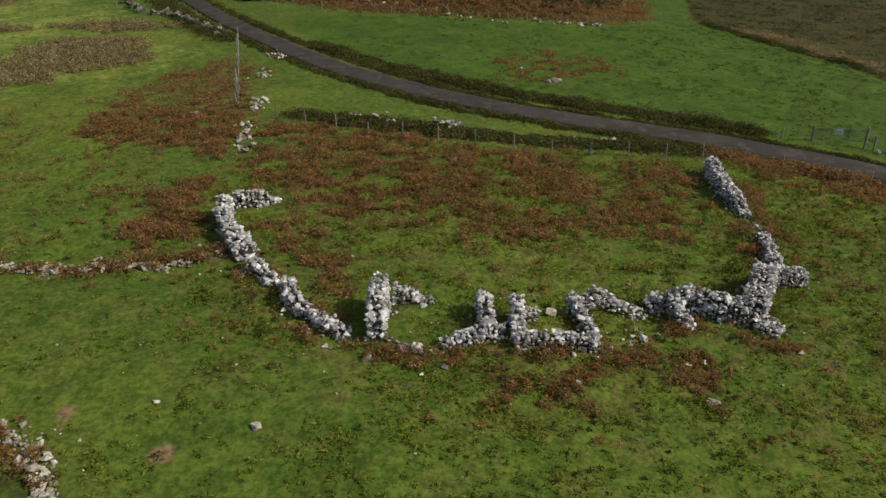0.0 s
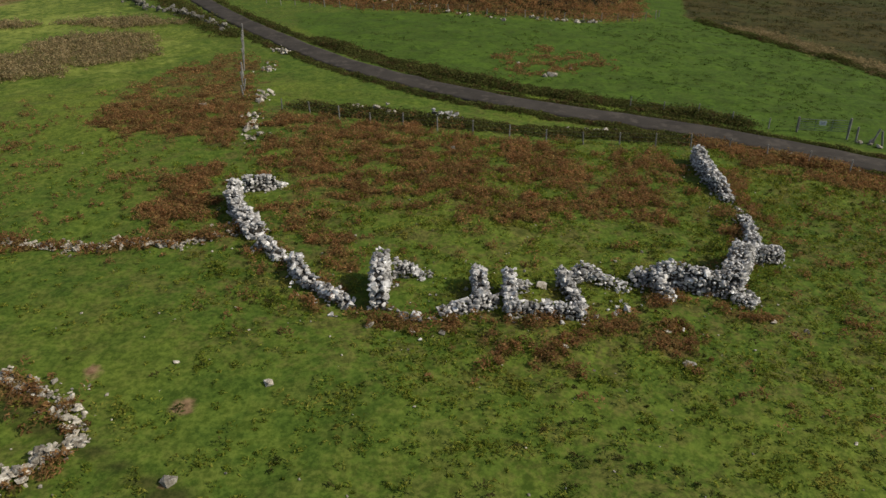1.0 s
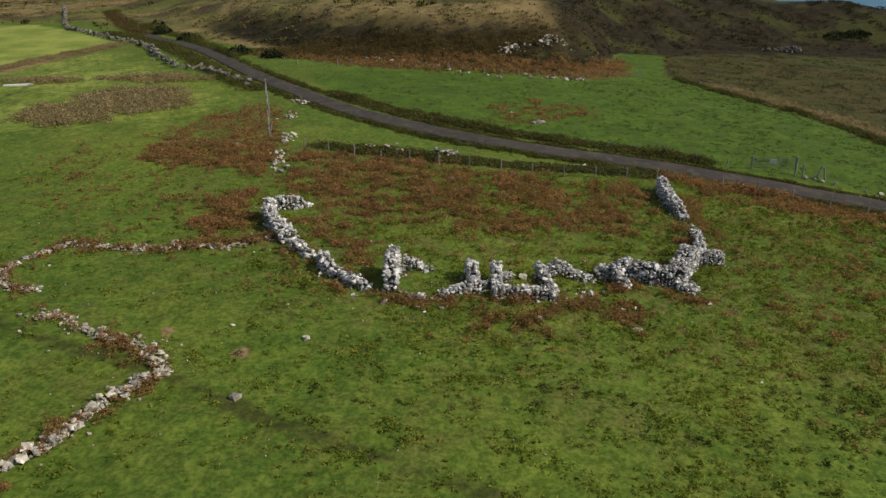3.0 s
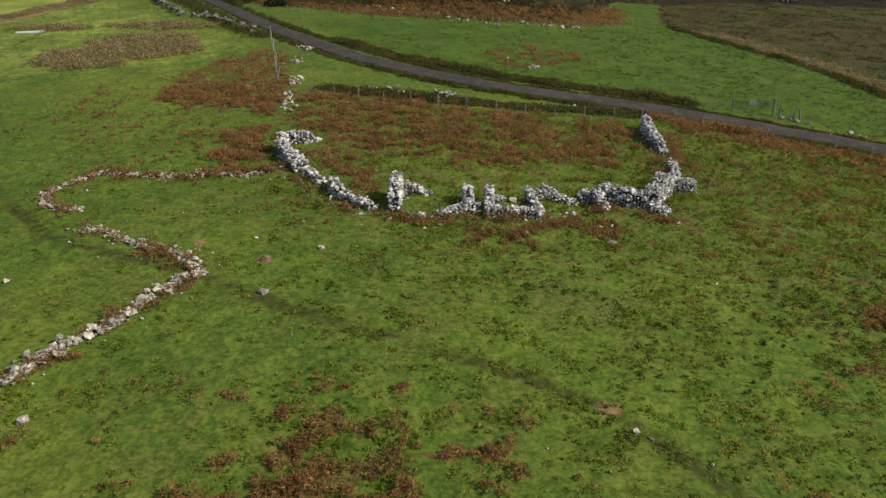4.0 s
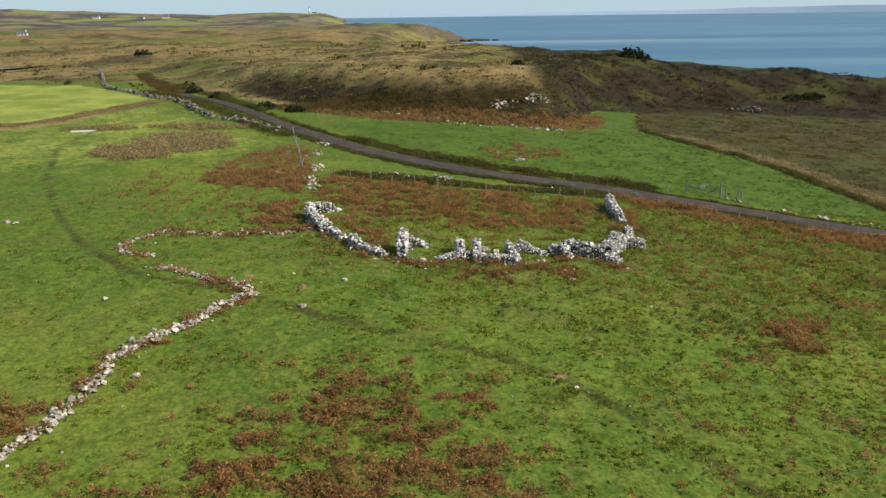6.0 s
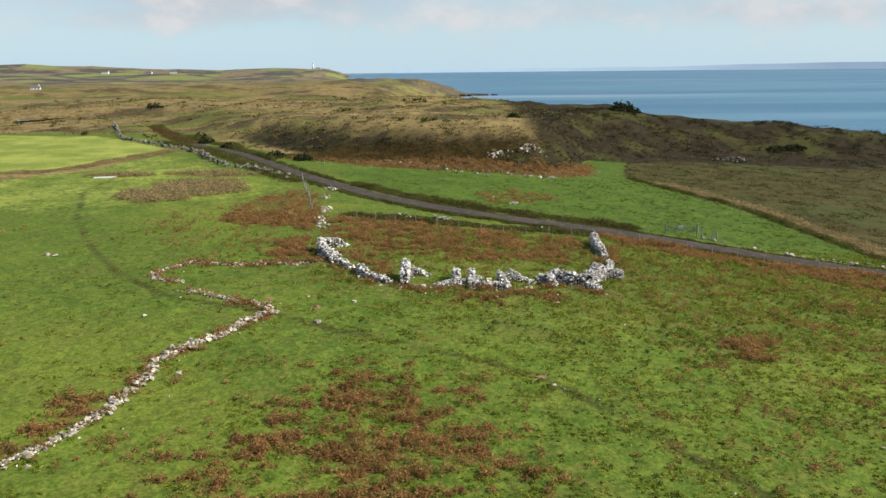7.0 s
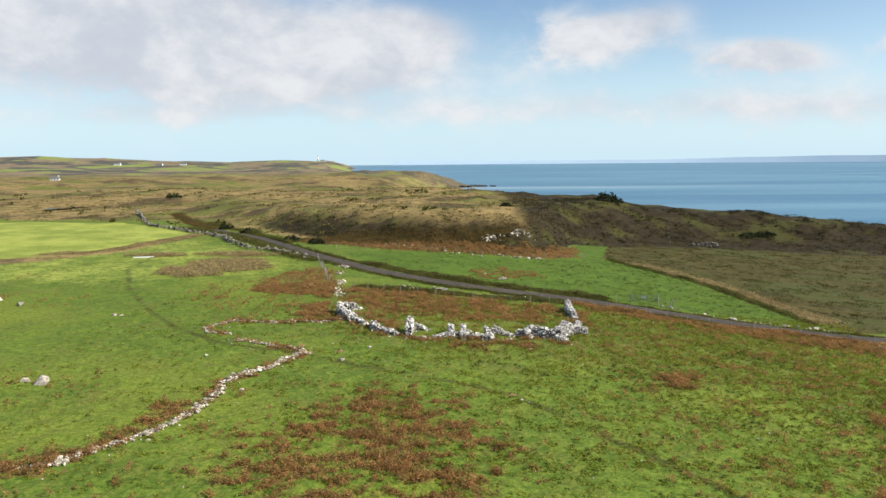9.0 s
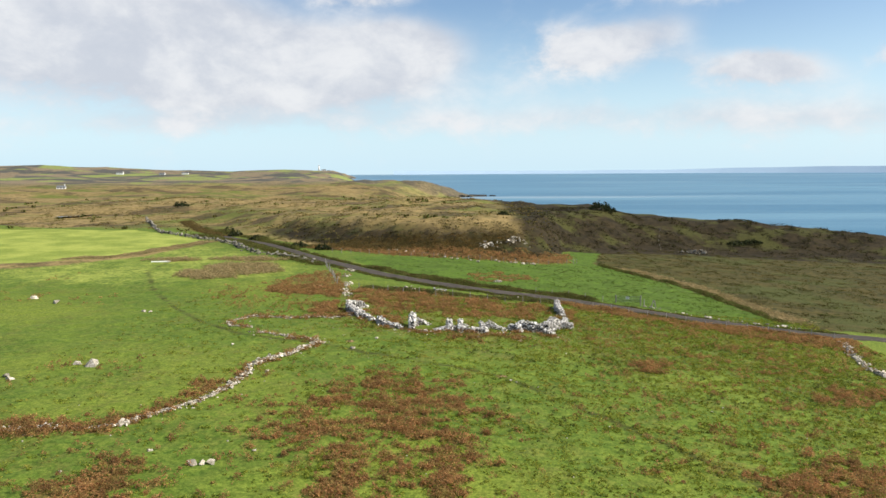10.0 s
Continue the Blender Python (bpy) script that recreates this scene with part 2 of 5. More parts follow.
def ground(x, y):
    x, y = np.asarray(x, float), np.asarray(y, float)
    z = -0.35 - 0.075 * (soft(x + 8, 6) - soft(x - 110, 20)) - 0.008 * (np.clip(y, -120, 260) - 40)
    d = y - np.interp(x, *FRONT)
    rise = ease(d / 42)
    z = z + np.interp(x, *CREST) * rise * (1 - ease((y - 215) / 260))
    z = z + np.interp(y, (230, 330, 500, 700, 1000, 1500, 2450, 3000), (0, 3.2, 5.6, 6.6, 7.4, 10.0, 18.5, 18.0))
    z = z + 0.10 * waves(x, y, 7.0, 1) + 0.07 * waves(x, y, 2.6, 2) + rise * (0.45 * waves(x, y, 22.0, 3) + 0.22 * waves(x, y, 8.0, 7)) + 4 * rise * (1 - rise) * (0.6 * waves(x, y, 15.0, 10) + 0.28 * waves(x, y, 5.0, 12))
    z = z + 2.0 * ease((y - 230) / 300) * waves(x, y, 110.0, 4) + 5.5 * ease((y - 700) / 700) * waves(x, y, 420.0, 5)
    z = z + ease((y - 190) / 60) * (0.7 * waves(x, y, 34.0, 8) + 1.0 * ease((y - 260) / 200) * waves(x, y, 62.0, 9))
    z = z - 1.3 * np.exp(-(((x + 196) / 24) ** 2) - ((y - 292) / 38) ** 2)
    z = z + 30.0 * np.exp(-(((x + 1480) / 260) ** 2) - ((y - 2300) / 300) ** 2) + 9.0 * np.exp(-(((x + 760) / 170) ** 2) - ((y - 1130) / 130) ** 2)
    slope = np.interp(y, (0, 250, 600, 860, 1100, 2100), (30, 45, 110, 130, 190, 150))
    shore = np.interp(y, *COAST) + 5 * waves(x, y, 60.0, 6) * ease((y - 150) / 200)
    return z - (30 + 16 * ease((y - 1100) / 600)) * ease((x - shore) / slope + 0.55)


def inside(x, y, outline, soft_edge=1.5):
    """How far points lie inside an outline, 0 to 1, with a soft edge."""
    x, y = np.asarray(x, float), np.asarray(y, float)
    pts = np.array(outline, float)
    within, near = np.zeros(x.shape, bool), np.full(x.shape, 1e9)
    for (ax, ay), (bx, by) in zip(pts, np.roll(pts, -1, 0)):
        cross = ((ay > y) != (by > y)) & (x < (bx - ax) * (y - ay) / (by - ay + 1e-12) + ax)
        within ^= cross
        s = np.clip(((x - ax) * (bx - ax) + (y - ay) * (by - ay)) / ((bx - ax) ** 2 + (by - ay) ** 2 + 1e-12), 0, 1)
        near = np.minimum(near, np.hypot(x - ax - s * (bx - ax), y - ay - s * (by - ay)))
    return ease(0.5 + np.where(within, near, -near) / (2 * soft_edge))


def beside(x, y, line, half, soft_edge=0.6):
    """1 within half a width of a line, falling off softly."""
    x, y = np.asarray(x, float), np.asarray(y, float)
    near = np.full(x.shape, 1e9)
    for (ax, ay), (bx, by) in zip(line, line[1:]):
        s = np.clip(((x - ax) * (bx - ax) + (y - ay) * (by - ay)) / ((bx - ax) ** 2 + (by - ay) ** 2 + 1e-12), 0, 1)
        near = np.minimum(near, np.hypot(x - ax - s * (bx - ax), y - ay - s * (by - ay)))
    return ease(0.5 + (half - near) / (2 * soft_edge))


def smooth_line(points, step):
    """A Catmull-Rom line through points, at even steps."""
    pts = np.array(points, float)
    ends = np.vstack([2 * pts[0] - pts[1], pts, 2 * pts[-1] - pts[-2]])
    out = []
    for a, b, c, d in zip(ends, ends[1:], ends[2:], ends[3:]):
        for s in np.linspace(0, 1, max(2, int(np.hypot(*(c - b)) / step) + 1))[:-1]:
            out.append(0.5 * (2 * b + (c - a) * s + (2 * a - 5 * b + 4 * c - d) * s ** 2 + (3 * b - a - 3 * c + d) * s ** 3))
    return np.array(out + [pts[-1]])


ROAD = smooth_line([(-122, 250), (-84, 188), (-57, 154), (-37, 122), (-23.5, 102), (-14, 90), (-5, 82), (2.5, 77.4), (10, 74.4),
                    (18.5, 71.6), (27, 68), (35, 63.8), (44, 59.5), (54, 56.2), (64, 55), (90, 54)], 2.0)
BRACKEN_BEDS = [
    [(-19.6, 71.6), (-9.8, 72), (0.3, 68), (8, 64.5), (17, 65), (15.8, 59.1), (16, 53.6), (13, 50.2), (7.1, 49.4), (2, 49.5), (-4.9, 50.2), (-12.1, 52), (-16, 58)],
    [(-14.9, 54.1), (-11.6, 52.5), (-7.1, 46.7), (-6.2, 44.3), (-7.3, 42.2), (-10, 45.3), (-13.2, 49.7)],
    [(-34.9, 76.3), (-33.1, 89), (-27, 98), (-22, 88), (-19.2, 70), (-19.5, 62), (-28, 65.2), (-33.4, 66.7)],
    [(-18.7, 59.1), (-16.6, 50.7), (-18.7, 45.7), (-21.5, 47.7), (-22.5, 55)],
    [(-0.5, 38.2), (6.2, 37.9), (4.5, 34.5), (0.7, 35)],
    [(9.2, 39.3), (11.7, 38.7), (10.1, 34.7), (8.3, 36)],
    [(-11, 42.5), (-9.1, 40.4), (-6.6, 38.4), (-7.5, 37.7), (-9.9, 40.2), (-12.6, 42.8), (-13.8, 45.8)],
    [(-16.2, -0.7), (-13, 8), (-10.4, 13), (-8.6, 17), (-5.3, 19.6), (-1.2, 16.8), (2.4, 15.6), (5, 9), (5.6, -1), (4.9, -10.8), (-1.3, -19), (-6.8, -17), (-10.7, -7.3)],
    [(-26.6, -11.8), (-24.1, -5.9), (-19.7, -9.8), (-15, -17), (-23.2, -20)],
    [(-45, -4), (-34.3, -3.8), (-26.5, -2), (-23.2, 3), (-21.6, 8), (-22, 12), (-24.5, 13.7), (-26, 3), (-37.3, 0.7), (-45, 1)],
    [(24.5, -3.5), (36.6, 4.7), (40, -2), (34.2, -10), (22.6, -12)],
    [(21.9, 28), (28.4, 31), (26.4, 24), (20.8, 22)],
    [(41.6, 22.5), (55, 27), (51, 18), (39.1, 16)],
    [(21.7, 66.5), (34, 60.5), (48.2, 54.5), (62, 51.5), (60, 42), (47, 48.5), (33, 55.5), (22, 62)],
    [(18.6, 61), (22, 62), (19.5, 52), (17.8, 54)],
]
THIN_BRACKEN = [
    [(16, 46), (22, 60), (36, 54), (58, 42), (54, 24), (34, 28), (18, 36)],
    [(-11, 49), (-8, 44), (-4, 43.4), (4, 43.8), (13, 43.6), (16, 50), (6, 51), (-6, 51)],
    [(-18, 42), (-8, 36), (4, 34), (14, 33), (24, 40), (34, 54), (22, 62), (18, 48), (6, 36.5), (-6, 37.5), (-14, 45)],
    [(-19, 19), (-9, 21), (2, 16), (8, 8), (8, -20), (-30, -24), (-32, -8), (-22, 2)],
    [(15, 38), (30, 38), (44, 26), (40, -16), (18, -16), (12, 8), (18, 24)],
    [(-40, 82), (-24, 60), (-18, 46), (-30, 48), (-44, 66)],
    [(-80, 66), (-60, 64), (-58, 50), (-76, 52)],
    [(-43, 21), (-35, 21), (-34, 14), (-47, 11)],
    [(-100, 92), (-82, 92), (-80, 78), (-100, 76)],
]
# the rougher, brown-flecked grass round the ruin
ROUGH = [(-24, 76), (-20, 46), (-12, 37), (0, 33), (14, 31), (30, 30), (50, 20), (56, 44), (30, 60), (16, 67), (-6, 72)]
WALL_LINES = ([(-14.6, 47), (-21.9, 45), (-29, 45.6), (-31.1, 41.5), (-28, 38.5)], [(-25.6, 34.9), (-19.5, 32.5), (-15.2, 28.8), (-18.4, 23.4), (-20.9, 18.3), (-20.5, 14.6)],
              [(-20.5, 14.6), (-21.7, 7.5), (-26.3, -0.4), (-36, -1.5)], [(-13.9, 47.9), (-10.7, 43.4), (-5.6, 38.6)],
              [(-4.9, 38.1), (-2, 37.8), (2, 38.1), (5.5, 38.1), (8, 38.6)], [(9.8, 42), (10.2, 39.4), (10.2, 36)], [(11, 41.4), (13.6, 40.0), (15.5, 40.6)], [(15.6, 46.4), (17.2, 50.6), (17.5, 55)])
REED_BEDS = [
    [(-57.8, 87.1), (-59.4, 96), (-49, 95.4), (-45.1, 85.5), (-50.6, 83.2)],
    [(-57.2, 101.8), (-54.3, 107.8), (-43.3, 107), (-37.8, 95), (-43.5, 89.3), (-52.6, 94.5)],
    [(-62, 118), (-50, 121), (-42, 116), (-50, 113)],
    [(-78, 116), (-70, 119), (-63, 116), (-69, 113)],
]
LUSH = [(-27, 124), (-15.6, 124), (4, 122), (20, 122), (30, 128), (28.7, 151.1), (39.0, 169.6), (58.7, 183.7), (57.9, 180.5), (44.4, 163.4), (36.8, 133.1), (43, 118), (50.5, 103), (54, 80), (58, 60), (36, 68), (12, 79.5), (-4, 87), (-16, 101), (-24, 112)]
RUSHES = [(38.5, 129), (36.8, 133.1), (44.4, 163.4), (57.9, 180.5), (76.0, 189.3), (92, 187), (140, 181), (220, 150), (160, 60), (72, 60), (60, 60), (54.7, 80), (50.5, 103)]
# far pasture where sunshine is put into a paler, yellower grass colour
SUNLIT_GRASS = [(-104, 112), (-90, 130), (-86, 152), (-84, 170), (-99, 190), (-114, 204), (-128, 214), (-250, 236), (-340, 160), (-220, 100), (-150, 98)]
SCARP_BRACKEN = [(-44, 146), (-30, 138), (-16.8, 127), (-1.2, 125), (22.2, 125), (29, 131), (32, 150), (24, 138), (14.2, 133), (-17.2, 135)]
FIELD_BRACKEN = [(3.1, 96.3), (9.7, 103.2), (16.8, 99.6), (16.8, 93.8), (8.9, 88.7), (4, 88)]
TRACK = [(-70, 112), (-68, 96), (-55, 70), (-44, 53), (-36, 42.6), (-31, 37.8), (-26.8, 33.8), (-15, 28.8), (-10.4, 26.2), (-4, 23.4), (2.6, 20.7), (6.8, 18.3), (11.2, 13.3), (19, 3), (26, -8)]


def grid_lines(marks):
    """Grid lines with a step for each stretch."""
    out = []
    for (a, step), (b, _) in zip(marks, marks[1:]):
        out += list(np.arange(a, b - step * 0.4, step))
    return np.array(out + [marks[-1][0]])


def grid_mesh(name, xs, ys, height):
    gx, gy = np.meshgrid(xs, ys)
    verts = np.column_stack([gx.ravel(), gy.ravel(), height(gx.ravel(), gy.ravel())])
    w = len(xs)
    i = (np.arange(len(ys) - 1)[:, None] * w + np.arange(w - 1)[None]).ravel()
    faces = np.column_stack([i, i + 1, i + w + 1, i + w])
    mesh = bpy.data.meshes.new(name)
    mesh.vertices.add(len(verts))
    mesh.vertices.foreach_set("co", verts.ravel())
    mesh.loops.add(faces.size)
    mesh.loops.foreach_set("vertex_index", faces.ravel())
    mesh.polygons.add(len(faces))
    mesh.polygons.foreach_set("loop_start", np.arange(len(faces)) * 4)
    mesh.polygons.foreach_set("use_smooth", np.ones(len(faces), bool))
    mesh.update()
    return mesh, verts


def make_ground_material():
    mat = bpy.data.materials.new("pasture")
    mat.use_nodes = True
    n = Nodes(mat.node_tree)
    where = n.tree.nodes.new("ShaderNodeNewGeometry").outputs["Position"]

    def cover(name):
        node = n.tree.nodes.new("ShaderNodeAttribute")
        node.attribute_name = name
        return node.outputs["Fac"]

    wide, broad, clump, blade = n.noise(where, 0.035, 5.0, 0.6), n.noise(where, 0.22, 5.0, 0.65), n.noise(where, 1.1, 5.0, 0.65), n.noise(where, 5.0, 4.0, 0.7)
    ragged = n.math("MULTIPLY_ADD", clump, 0.55, n.math("MULTIPLY", broad, 0.45))

    def edge(name, low=0.35, high=0.65):
        return n.ramp(n.math("ADD", cover(name), n.math("MULTIPLY_ADD", ragged, 1.2, -0.6)), low, high)

    grain = n.ramp(n.math("MULTIPLY_ADD", blade, 0.5, n.math("MULTIPLY", n.noise(where, 2.1, 5.0, 0.7), 0.5)), 0.40, 0.61)
    mottle = n.ramp(n.math("MULTIPLY_ADD", broad, 0.35, n.math("MULTIPLY", clump, 0.65)), 0.42, 0.59)
    litter = n.ramp(n.math("MULTIPLY_ADD", n.noise(where, 0.55, 6.0, 0.7), 0.6, n.math("MULTIPLY", n.noise(where, 2.7, 4.0, 0.7), 0.4)), 0.455, 0.585)
    green = n.mix(grain, (0.042, 0.076, 0.009), (0.096, 0.152, 0.021))
    green = n.mix(mottle, green, n.mix(grain, (0.069, 0.109, 0.012), (0.150, 0.205, 0.030)))
    green = n.mix(n.math("MULTIPLY", n.ramp(wide, 0.44, 0.66), 0.8), green, n.mix(grain, (0.086, 0.119, 0.014), (0.194, 0.236, 0.034)))
    green = n.mix(n.math("MULTIPLY", litter, n.math("MULTIPLY_ADD", cover("rough"), 0.72, 0.10)), green, n.mix(grain, (0.056, 0.054, 0.015), (0.160, 0.138, 0.042)))
    colour = n.mix(edge("lush"), green, n.mix(n.math("MULTIPLY_ADD", grain, 0.5, n.math("MULTIPLY", mottle, 0.5)), (0.037, 0.068, 0.008), (0.104, 0.176, 0.020)))
    colour = n.mix(n.math("MULTIPLY", cover("lush"), n.math("MULTIPLY", litter, 0.45)), colour, (0.045, 0.055, 0.014))
    # paler grass mixed in as painted sunlight
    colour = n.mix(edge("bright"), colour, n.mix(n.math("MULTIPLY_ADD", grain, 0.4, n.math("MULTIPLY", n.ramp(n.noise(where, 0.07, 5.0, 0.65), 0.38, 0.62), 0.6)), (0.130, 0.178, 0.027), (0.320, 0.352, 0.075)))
    sward, heath_far = n.noise(where, 0.014, 6.0, 0.66), n.noise(where, 0.027, 6.0, 0.66)
    tan = n.mix(n.ramp(ragged, 0.40, 0.60), (0.108, 0.082, 0.031), (0.275, 0.200, 0.084))
    tan = n.mix(n.ramp(sward, 0.47, 0.60), tan, n.mix(grain, (0.062, 0.078, 0.015), (0.150, 0.160, 0.036)))
    tan = n.mix(n.math("MULTIPLY", n.ramp(heath_far, 0.50, 0.60), 0.85), tan, n.mix(mottle, (0.034, 0.030, 0.014), (0.105, 0.070, 0.036)))
    far = n.noise(where, 0.0050, 4.0, 0.6)
    # far fields lightened and blued, distance haze put into their colours
    hazed_dale = n.mix(n.ramp(n.noise(where, 0.0090, 5.0, 0.6), 0.46, 0.53), n.mix(mottle, (0.135, 0.108, 0.068), (0.225, 0.175, 0.112)), n.mix(mottle, (0.050, 0.054, 0.046), (0.095, 0.088, 0.078)))
    hazed_dale = n.mix(n.ramp(far, 0.535, 0.56), hazed_dale, n.mix(mottle, (0.14, 0.175, 0.045), (0.23, 0.25, 0.085)))
    tan = n.mix(cover("farms"), tan, hazed_dale)
    colour = n.mix(edge("moor"), colour, tan)
    colour = n.mix(edge("rushes"), colour, n.mix(n.ramp(ragged, 0.38, 0.62), (0.027, 0.028, 0.007), (0.082, 0.067, 0.020)))
    colour = n.mix(n.math("MULTIPLY", cover("rushes"), n.ramp(n.noise(where, 0.045, 5.0, 0.65), 0.50, 0.62)), colour, n.mix(grain, (0.034, 0.044, 0.010), (0.078, 0.080, 0.021)))
    # dark heath ground, with some cloud shade put into its colour
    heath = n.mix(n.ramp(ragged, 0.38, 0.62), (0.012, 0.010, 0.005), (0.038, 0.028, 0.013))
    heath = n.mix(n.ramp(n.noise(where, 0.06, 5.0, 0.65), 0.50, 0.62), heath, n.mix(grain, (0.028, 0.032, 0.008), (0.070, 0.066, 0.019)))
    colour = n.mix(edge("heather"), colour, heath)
    colour = n.mix(n.math("MULTIPLY", edge("bracken", 0.40, 0.85), 0.7), colour, n.mix(grain, (0.060, 0.038, 0.014), (0.185, 0.104, 0.040)))
    colour = n.mix(n.math("MULTIPLY", n.ramp(cover("track"), 0.15, 0.6), 0.85), colour, n.mix(grain, (0.030, 0.036, 0.008), (0.066, 0.066, 0.018)))
    colour = n.mix(edge("bare", 0.50, 0.85), colour, n.mix(grain, (0.17, 0.10, 0.055), (0.34, 0.215, 0.125)))
    relief = n.tree.nodes.new("ShaderNodeBump")
    relief.inputs["Strength"].default_value, relief.inputs["Distance"].default_value = 0.3, 0.12
    n.put(relief.inputs["Height"], n.math("MULTIPLY_ADD", clump, 0.7, n.math("MULTIPLY", blade, 0.3)))
    shader = n.tree.nodes.new("ShaderNodeBsdfPrincipled")
    n.put(shader.inputs["Base Color"], colour)
    shader.inputs["Roughness"].default_value, shader.inputs["Specular IOR Level"].default_value = 0.95, 0.12
    n.put(shader.inputs["Normal"], relief.outputs[0])
    n("ShaderNodeOutputMaterial", shader.outputs[0])
    return mat


BED_EDGE = (3.6, 2.0, 2.6, 1.8, 1.3, 1.0, 1.0, 4.5, 2.6, 2.0, 2.6, 2.0, 2.6, 2.6, 1.5)
BED_WEIGHT = (0.62, 0.66, 0.70, 0.72, 0.70, 0.88, 0.80, 0.56, 0.70, 0.74, 0.64, 0.62, 0.62, 0.70, 0.70)


def bracken_cover(x, y):
    thick = np.zeros(np.shape(x))
    for k, bed in enumerate(BRACKEN_BEDS):
        thick = np.maximum(thick, inside(x, y, bed, BED_EDGE[k]) * BED_WEIGHT[k])
    thin = np.zeros(np.shape(x))
    for bed in THIN_BRACKEN:
        thin = np.maximum(thin, inside(x, y, bed, 4.0) * (0.9 if bed is THIN_BRACKEN[0] else 0.5))
    for line in WALL_LINES:
        thin = np.maximum(thin, beside(x, y, line, 1.1, 1.1))
    for line in WALL_LINES[:2] + WALL_LINES[3:]:
        thick = np.maximum(thick, 0.66 * beside(x, y, line, 0.8, 0.9))
    patch = waves(x, y, 6.0, 21) * 0.36 + waves(x, y, 2.4, 22) * 0.42 + waves(x, y, 1.2, 23) * 0.36
    thick = ease((thick + 0.62 * patch - 0.30) / 0.46) * ease(thick / 0.2)
    return np.clip(np.maximum(thick, thin * np.clip(1.35 * patch - 0.10, 0.01, 0.55)), 0, 1)


BARE_SPOTS = ((-17.0, 33.5, 0.8), (-12.2, 31.5, 0.85), (6.5, 18.4, 0.9), (-11.1, 27.2, 0.35), (16.2, 38.6, 0.6), (-9.4, 27.0, 0.3))


def make_ground():
    xs = grid_lines([(-3200, 200), (-1400, 70), (-500, 25), (-200, 8), (-90, 0.95), (-45, 0.65), (50, 2.0), (90, 6), (220, 20), (500, 70), (1200, 200), (3200, 1)])
    ys = grid_lines([(-1500, 200), (-300, 30), (-90, 5), (-30, 0.65), (82, 1.1), (150, 1.6), (215, 4), (330, 10), (700, 14), (1100, 28), (2900, 1)])
    mesh, verts = grid_mesh("ground", xs, ys, ground)
    x, y = verts[:, 0], verts[:, 1]
    d = y - np.interp(x, *FRONT)
    scarp = ease((d + 4 + 10 * ease((x - 30) / 20)) / 14)
    fields = {
        "lush": inside(x, y, LUSH, 3.0),
        # sunlit patches carried by grass colour, near and far
        "bright": inside(x, y, SUNLIT_GRASS, 6.0) + 0.50 * inside(x, y, [(-120, 84), (-100, 110), (-82, 165), (-60, 145), (-38, 116), (-26, 100), (-34, 80), (-60, 70), (-90, 72)], 14.0) + 0.8 * inside(x, y, [(-700, 560), (-420, 620), (-330, 470), (-420, 380), (-800, 360)], 20),
        "rough": np.clip(0.25 + 0.9 * inside(x, y, ROUGH, 7.0) + 0.35 * waves(x, y, 14.0, 33), 0, 1),
        "farms": ease((y - 620) / 350),
        "rushes": inside(x, y, RUSHES, 3.0),
        "moor": np.maximum.reduce([ease((y - np.interp(x, (-400, -110, -60, -30, 0, 20), (268, 212, 162, 132, 125, 130))) / 16) * (1 - 0.9 * ease((x - 18) / 22)),
                                   0.9 * beside(x, y, [(-150, 92), (-101, 104), (-94, 114), (-86, 126), (-83, 150), (-80, 168)], 4.0, 5.0), 0.8 * inside(x, y, [(-200, 70), (-200, 112), (-120, 108), (-96, 116), (-90, 108), (-112, 92)], 6.0)]),
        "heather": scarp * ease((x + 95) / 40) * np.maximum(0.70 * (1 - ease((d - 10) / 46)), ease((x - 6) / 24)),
        "bracken": np.maximum(bracken_cover(x, y), 0.6 * inside(x, y, SCARP_BRACKEN, 4.0)),
        "track": beside(x, y, TRACK, 0.26, 0.75) * (0.95 + 0.3 * waves(x, y, 9.0, 31)),
        "bare": sum(np.exp(-((x - a) ** 2 + (y - b) ** 2) / r ** 2) for a, b, r in BARE_SPOTS),
    }
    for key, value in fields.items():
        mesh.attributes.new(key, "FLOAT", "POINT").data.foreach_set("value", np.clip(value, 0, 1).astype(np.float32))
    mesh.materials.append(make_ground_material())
    tagged(new("ground", mesh), "rough green pasture with rusty bracken, moor and low hills", "ground", kind="structure")


make_ground()


def make_sea():
    bm = bmesh.new()
    rings, spokes = (2.0, 600, 1500, 2600, 3600, 4300, 4850), 64
    last = None
    for r in rings:
        ring = [bm.verts.new((r * math.cos(6.28319 * k / spokes), r * math.sin(6.28319 * k / spokes), -14.0)) for k in range(spokes)]
        if last:
            for k in range(spokes):
                bm.faces.new((last[k], last[(k + 1) % spokes], ring[(k + 1) % spokes], ring[k]))
        last = ring
    mesh = bpy.data.meshes.new("sea")
    bm.to_mesh(mesh)
    mesh.materials.append(SEA)
    tagged(new("sea", mesh), "calm blue sea with paler slicks reaching the horizon", "sea", kind="structure")


make_sea()


